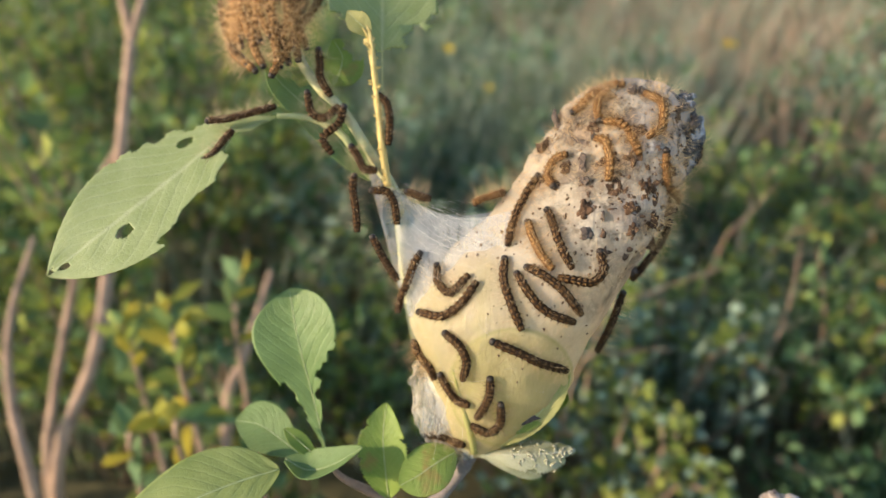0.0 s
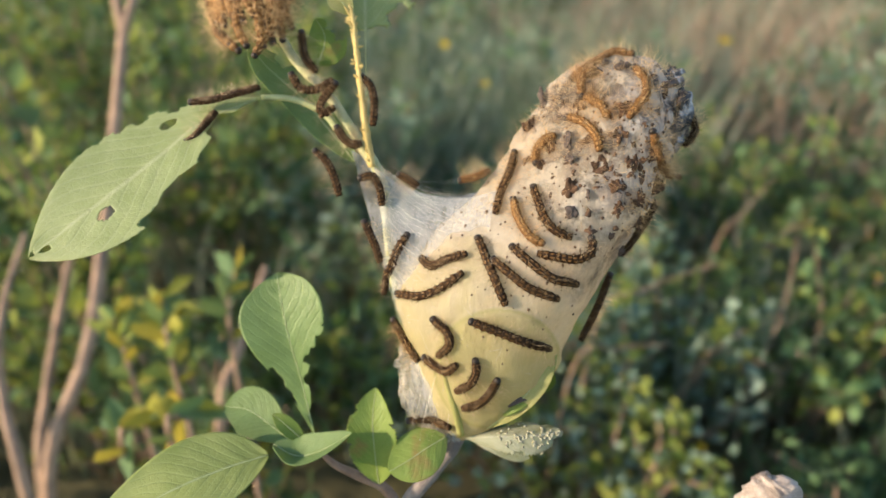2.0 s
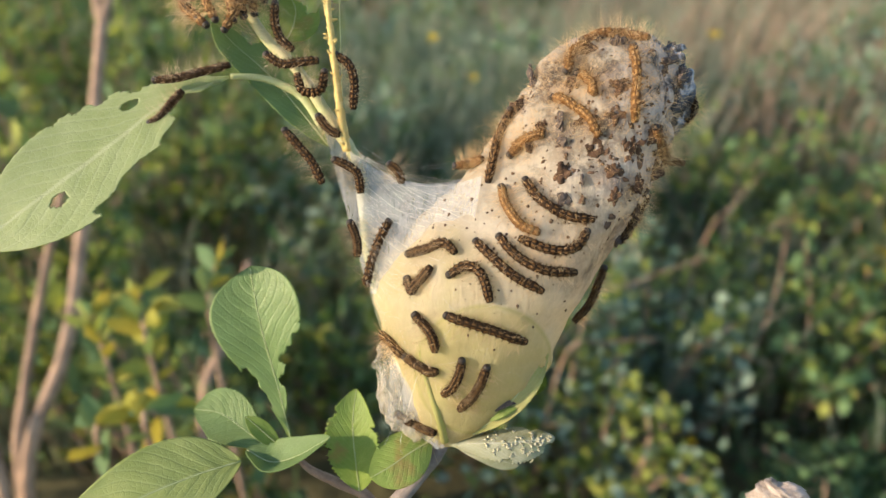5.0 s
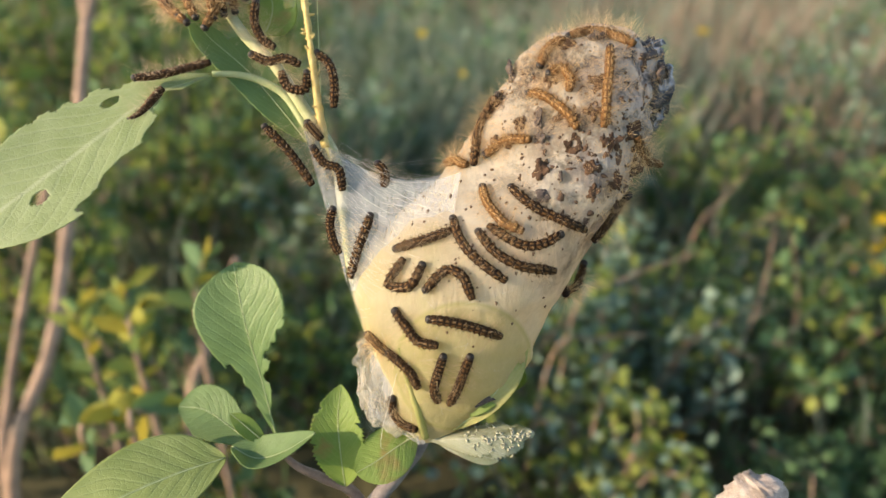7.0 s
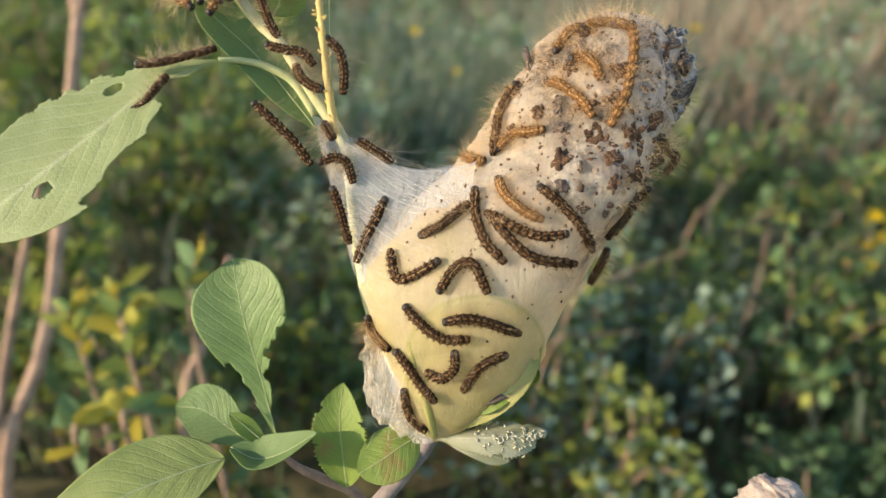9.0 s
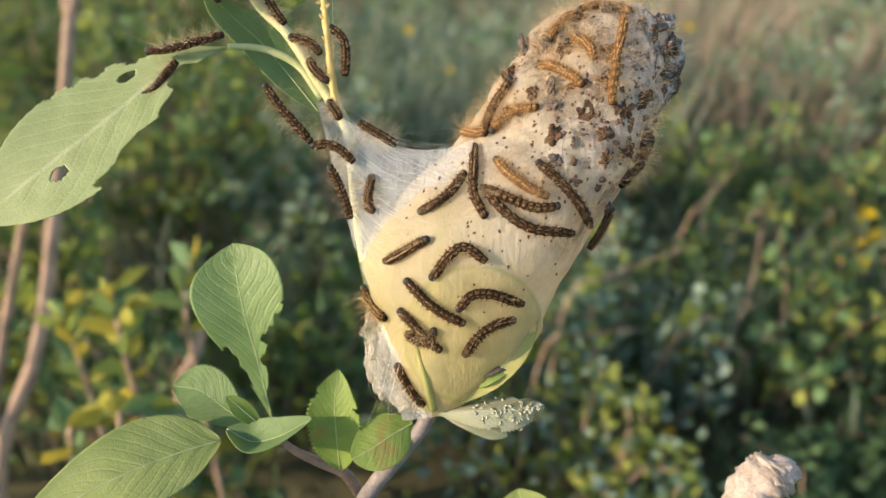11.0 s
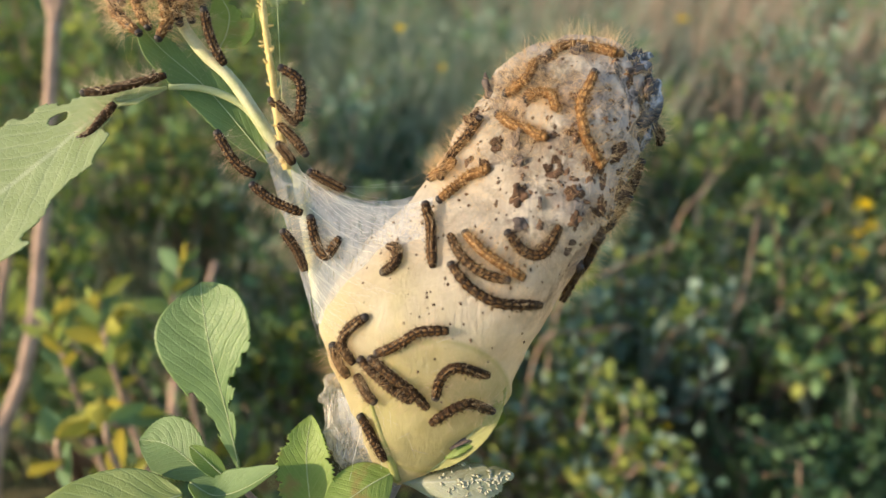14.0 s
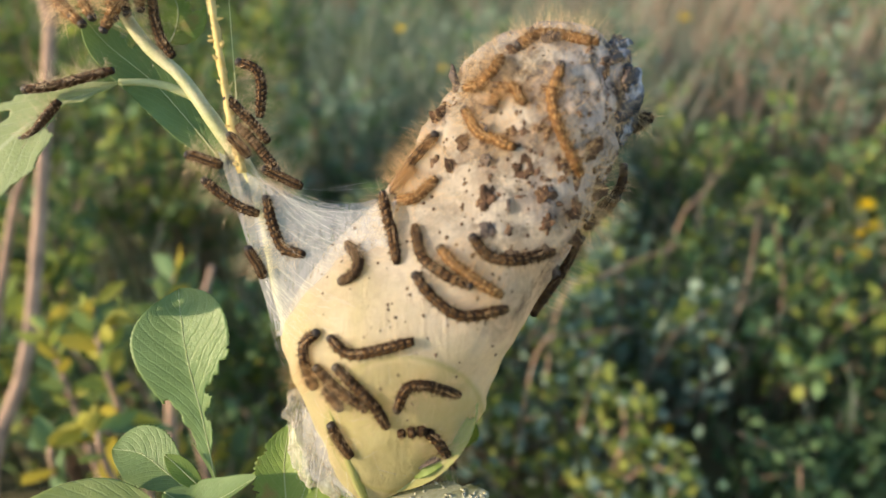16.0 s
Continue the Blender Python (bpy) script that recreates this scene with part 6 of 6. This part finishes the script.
crawler("nest", [(0, 58.0, 42.1, 62.4, 39.6, 62.9, 33.1, 61.8, 26.0),
    (1.5, 55.1, 41.3, 60.8, 39.3, 63.0, 35.2, 63.4, 29.8),
    (3.5, 53.6, 42.7, 58.7, 37.9, 62.5, 33.6, 64.7, 26.2),
    (7, 51.1, 42.0, 56.3, 39.9, 61.5, 34.9, 64.9, 29.0),
    (9, 51.3, 41.6, 56.2, 39.0, 60.3, 34.8, 63.3, 29.1),
    (12.5, 49.4, 41.8, 54.5, 40.0, 59.6, 37.4, 62.2, 33.8),
    (14.5, 48.1, 40.2, 52.0, 36.1, 56.8, 33.9, 61.6, 31.4),
    (16, 48.4, 40.3, 52.1, 33.8, 56.7, 31.0, 61.4, 28.8)], 1)
crawler("nest", [(0, 82.1, 36.8, 83.0, 30.1, 84.6, 23.8, 92.9, 19.1),
    (1.5, 82.2, 35.6, 84.3, 30.0, 87.2, 23.9, 96.9, 19.6),
    (3.5, 83.5, 33.0, 85.3, 27.8, 89.5, 22.3, 98.9, 21.4),
    (7, 84.6, 26.3, 87.6, 23.0, 92.1, 20.1, 98.0, 17.8),
    (9, 86.9, 23.5, 91.5, 20.6, 97.2, 18.4, 94.2, 13.4),
    (12.5, 82.3, 6.1, 80.7, 3.4, 79.3, 1.5, 78.2, -0.4),
    (14.5, 95.6, 17.2, 92.0, 12.7, 87.7, 8.2, 83.1, 4.4),
    (16, 94.4, 14.2, 91.6, 10.8, 86.7, 7.5, 82.9, 5.9)], 1)
crawler("nest", [(0, 52.0, 53.3, 57.1, 58.4, 63.7, 63.2, 70.7, 64.3),
    (1.5, 55.8, 56.2, 62.2, 61.5, 71.5, 67.8, 78.2, 67.4),
    (3.5, 61.9, 63.0, 68.1, 66.0, 76.0, 67.1, 82.9, 64.6),
    (7, 65.5, 61.3, 72.4, 63.7, 78.7, 62.4, 85.8, 57.4),
    (9, 63.4, 60.5, 68.7, 61.6, 73.1, 61.1, 77.2, 59.1),
    (12.5, 66.5, 62.2, 72.5, 64.2, 78.0, 63.7, 85.1, 60.0),
    (14.5, 65.2, 59.7, 71.3, 62.1, 78.7, 60.9, 87.2, 58.1),
    (16, 65.0, 59.6, 71.7, 62.3, 78.8, 61.1, 86.8, 58.2)], 1)
crawler("nest", [(0, 60.0, 48.9, 59.7, 53.8, 61.6, 58.5, 64.9, 60.7),
    (9, 54.1, 52.2, 57.0, 56.1, 59.1, 59.2, 62.7, 60.7),
    (12.5, 54.5, 49.9, 57.5, 53.9, 60.3, 56.8, 63.4, 60.0),
    (14.5, 51.1, 47.5, 55.3, 49.6, 58.0, 53.0, 59.9, 56.6),
    (16, 49.7, 48.1, 53.8, 48.6, 57.2, 52.5, 59.9, 55.8)], 1)
crawler("nest", [(0, 97.9, 49.2, 100.8, 44.1, 101.5, 38.9, 98.8, 34.3),
    (3.5, 100.7, 46.7, 104.6, 42.5, 106.0, 38.1, 101.4, 32.3),
    (7, 95.9, 49.9, 99.5, 44.4, 99.7, 40.6, 96.0, 37.3),
    (9, 94.4, 48.0, 98.2, 43.8, 99.3, 39.4, 96.6, 34.4),
    (12.5, 95.8, 48.3, 99.9, 43.2, 102.4, 38.3, 100.1, 33.1),
    (14.5, 95.2, 41.9, 98.1, 37.9, 102.8, 35.0, 103.2, 31.8),
    (16, 95.6, 43.2, 98.8, 40.1, 104.7, 38.3, 100.4, 35.3)], 2)
crawler("nest", [(0, 12.6, 17.3, 17.1, 19.6, 21.7, 21.2, 25.1, 21.9),
    (1.5, 13.5, 18.7, 18.0, 19.9, 21.5, 21.0, 24.2, 22.1),
    (3.5, 14.7, 18.2, 19.0, 19.6, 23.2, 21.3, 26.4, 23.3),
    (7, 22.6, 18.8, 25.6, 19.1, 27.4, 18.2, 29.2, 17.5),
    (9, 23.5, 16.8, 25.9, 15.2, 28.0, 14.6, 29.7, 14.9),
    (12.5, 25.6, 20.6, 28.3, 20.2, 30.9, 20.1, 33.0, 20.3),
    (14.5, 26.8, 21.0, 29.8, 23.5, 32.6, 26.1, 34.5, 28.9),
    (16, 26.1, 17.5, 28.2, 20.0, 30.6, 22.6, 32.4, 24.2)], 1)
crawler("leaf", [(0, -92.7, 49.6, -84.8, 50.5, -75.7, 52.8, -66.7, 55.1)])
crawler("leaf", [(0, -94.3, 34.2, -90.5, 36.5, -87.1, 41.0, -83.0, 45.6)])
crawler("stem", [(0, -49.8, 79.7, -49.3, 74.0, -49.1, 68.4, -45.2, 61.6),
    (1.5, -49.5, 78.1, -49.0, 72.4, -47.9, 67.9, -44.5, 63.3),
    (3.5, -48.4, 79.6, -48.1, 73.3, -46.5, 67.1, -42.4, 62.8),
    (7, -45.7, 77.4, -46.5, 70.4, -44.0, 64.3, -40.0, 61.2),
    (9, -48.0, 73.1, -46.1, 67.4, -44.2, 62.5, -41.9, 58.7),
    (12.5, -50.2, 71.1, -47.2, 66.1, -44.2, 62.2, -41.2, 59.2),
    (14.5, -46.7, 79.8, -46.4, 73.5, -44.6, 66.3, -42.1, 61.2),
    (16, -46.6, 79.3, -46.0, 72.4, -44.3, 66.4, -41.4, 62.0)])
crawler("stem", [(0, -54.3, 62.7, -52.7, 54.8, -47.5, 52.5, -41.8, 57.0),
    (1.5, -53.6, 62.2, -50.9, 56.5, -44.5, 55.3, -38.8, 59.2),
    (3.5, -52.9, 61.5, -47.7, 57.3, -40.4, 57.6, -33.4, 60.0),
    (7, -47.8, 58.7, -42.1, 56.2, -36.0, 57.2, -31.0, 55.1),
    (9, -45.2, 55.3, -39.4, 53.8, -33.5, 52.9, -29.6, 49.1),
    (12.5, -34.1, 52.2, -31.1, 51.3, -29.1, 49.3, -28.1, 47.3),
    (14.5, -24.0, 46.9, -21.0, 44.1, -18.4, 41.3, -15.8, 38.1),
    (16, -25.1, 48.4, -21.0, 43.9, -16.8, 39.3, -13.5, 34.8)])
crawler("stem", [(0, -39.6, 57.0, -41.8, 50.2, -48.2, 44.6, -44.6, 38.4),
    (1.5, -37.7, 59.2, -44.5, 51.9, -42.3, 46.2, -35.4, 46.9),
    (3.5, -31.0, 55.4, -33.2, 48.1, -39.5, 47.1, -41.5, 53.4),
    (7, -28.0, 52.0, -29.1, 46.0, -35.2, 47.0, -37.2, 52.1),
    (9, -26.7, 40.3, -29.7, 41.2, -33.6, 44.1, -35.5, 48.4),
    (12.5, -25.4, 36.2, -26.7, 38.2, -28.1, 40.2, -29.5, 42.6),
    (14.5, -12.5, 28.3, -15.1, 32.1, -18.6, 35.8, -22.1, 39.0),
    (16, -11.3, 25.9, -13.8, 29.6, -17.9, 35.0, -22.1, 39.5)])
crawler("stem", [(0, -26.4, 62.0, -22.6, 58.2, -21.4, 51.4, -21.9, 42.3),
    (1.5, -25.8, 61.0, -22.2, 56.4, -21.3, 49.6, -21.8, 42.3),
    (3.5, -26.3, 60.6, -21.5, 57.4, -19.5, 51.1, -20.1, 41.7),
    (7, -24.4, 59.0, -20.2, 55.0, -18.5, 48.9, -18.7, 40.1),
    (9, -24.7, 57.9, -20.4, 53.1, -18.9, 46.2, -19.3, 39.4),
    (12.5, -24.1, 56.4, -19.7, 52.5, -19.1, 47.4, -19.4, 41.3),
    (14.5, -22.7, 59.5, -16.9, 55.8, -15.8, 50.3, -16.9, 42.1),
    (16, -21.0, 59.2, -15.8, 56.7, -14.4, 51.5, -15.4, 42.8)])
crawler("stem", [(0, -36.8, 41.1, -33.9, 36.6, -31.6, 32.1, -27.1, 31.6),
    (1.5, -35.9, 41.0, -33.2, 36.4, -29.8, 34.1, -26.8, 34.8),
    (3.5, -35.0, 40.8, -32.3, 36.6, -29.2, 34.0, -26.1, 33.4),
    (7, -28.4, 34.2, -26.8, 32.1, -25.0, 30.0, -23.8, 28.6),
    (9, -25.8, 28.5, -24.8, 26.6, -23.8, 25.0, -22.9, 23.6),
    (12.5, -24.0, 31.2, -23.0, 29.2, -21.4, 27.2, -20.6, 25.1),
    (16, -24.9, 37.0, -23.2, 34.8, -21.2, 32.5, -19.9, 30.7)])
crawler("stem", [(0, -35.5, 29.4, -36.2, 24.1, -35.0, 16.2, -34.4, 7.6),
    (1.5, -44.2, 31.4, -40.1, 28.0, -37.3, 21.2, -35.5, 14.3),
    (3.5, -45.0, 33.0, -39.8, 26.2, -36.3, 22.0, -34.3, 15.6),
    (7, -43.7, 32.9, -37.7, 26.7, -32.8, 20.6, -27.4, 12.3),
    (9, -49.8, 35.2, -42.4, 28.4, -36.6, 22.6, -30.8, 14.7),
    (12.5, -46.6, 35.9, -43.0, 27.9, -37.0, 20.9, -33.0, 16.9),
    (14.5, -44.1, 38.3, -39.9, 30.9, -36.4, 27.1, -33.7, 26.1),
    (16, -38.5, 31.3, -35.9, 30.7, -32.4, 29.3, -28.9, 28.0)])
crawler("stem", [(0, -28.7, 23.5, -22.6, 23.0, -19.6, 18.5, -18.5, 10.5),
    (1.5, -26.8, 21.1, -21.8, 21.8, -19.1, 16.6, -18.4, 10.4),
    (3.5, -26.7, 19.7, -22.0, 20.7, -18.9, 16.5, -18.0, 10.8),
    (7, -26.5, 25.2, -22.6, 19.4, -17.5, 17.3, -16.2, 10.1),
    (9, -27.2, 15.2, -21.9, 16.8, -18.0, 14.8, -16.0, 8.5),
    (12.5, -33.3, 13.5, -27.9, 12.9, -22.9, 11.0, -17.3, 9.0),
    (14.5, -33.8, 22.5, -28.6, 16.8, -24.1, 13.9, -18.3, 11.4),
    (16, -33.7, 23.2, -28.6, 18.6, -23.5, 14.8, -17.9, 12.3)])
crawler("stem", [(0, -28.2, 4.9, -24.8, -2.0, -21.4, -7.6, -18.5, -12.2),
    (1.5, -26.4, 5.9, -24.2, -0.5, -21.9, -6.2, -19.2, -12.0),
    (3.5, -22.4, -3.4, -19.2, -4.5, -17.8, -7.7, -19.3, -12.3),
    (7, -19.8, 3.0, -21.0, -2.1, -20.1, -8.3, -18.1, -12.9),
    (9, -22.9, 5.9, -21.0, -0.0, -19.0, -7.0, -17.4, -12.9),
    (12.5, -25.9, 6.5, -21.9, -0.1, -19.4, -5.2, -17.8, -10.6),
    (14.5, -23.2, 3.7, -20.9, 0.9, -18.7, -2.9, -17.0, -7.6),
    (16, -21.2, 1.3, -19.9, -1.4, -18.2, -4.2, -17.0, -7.5)])
crawler("stem", [(0, -14.6, 23.0, -11.2, 21.9, -8.3, 20.7, -5.5, 20.3),
    (7, -3.5, 19.2, -1.5, 17.1, -0.7, 14.0, -1.2, 11.3),
    (9, -14.0, 22.7, -10.1, 20.4, -6.1, 17.8, -2.8, 15.5),
    (12.5, -13.9, 22.2, -9.9, 19.8, -4.8, 17.2, -0.4, 14.6),
    (14.5, -14.5, 24.7, -10.8, 22.8, -7.2, 20.9, -4.5, 19.5),
    (16, -14.8, 26.1, -11.4, 24.2, -7.6, 22.3, -3.9, 20.4)])

# cluster of caterpillars packed round the upper stem
rng = np.random.default_rng(5)
for k in range(24):
    row, col = divmod(k, 8)
    a = -1.0 + 2.0 * (col + 0.35 * (row % 2)) / 7.3
    x0 = CLUSTER[0] / MM + 13.5 * a
    z0 = CLUSTER[1] / MM + (-25 + 10 * a * a, -12, 4)[row] + rng.uniform(-3, 3)
    pull = 0.22 if row == 0 else 0.0
    lean, bow, dark = rng.uniform(-10, 9), rng.uniform(-4, 4), k % 5 == 1
    crawler("cluster", [(0, x0 - pull * (x0 + 62), z0, x0 + lean * 0.3 + bow, z0 + 9, x0 + lean * 0.7 + bow, z0 + 18, x0 + lean, z0 + 27)], 0 if dark else 1)


def motions():
    for ob, rows in KEYED:
        walk(ob, rows)


motions()
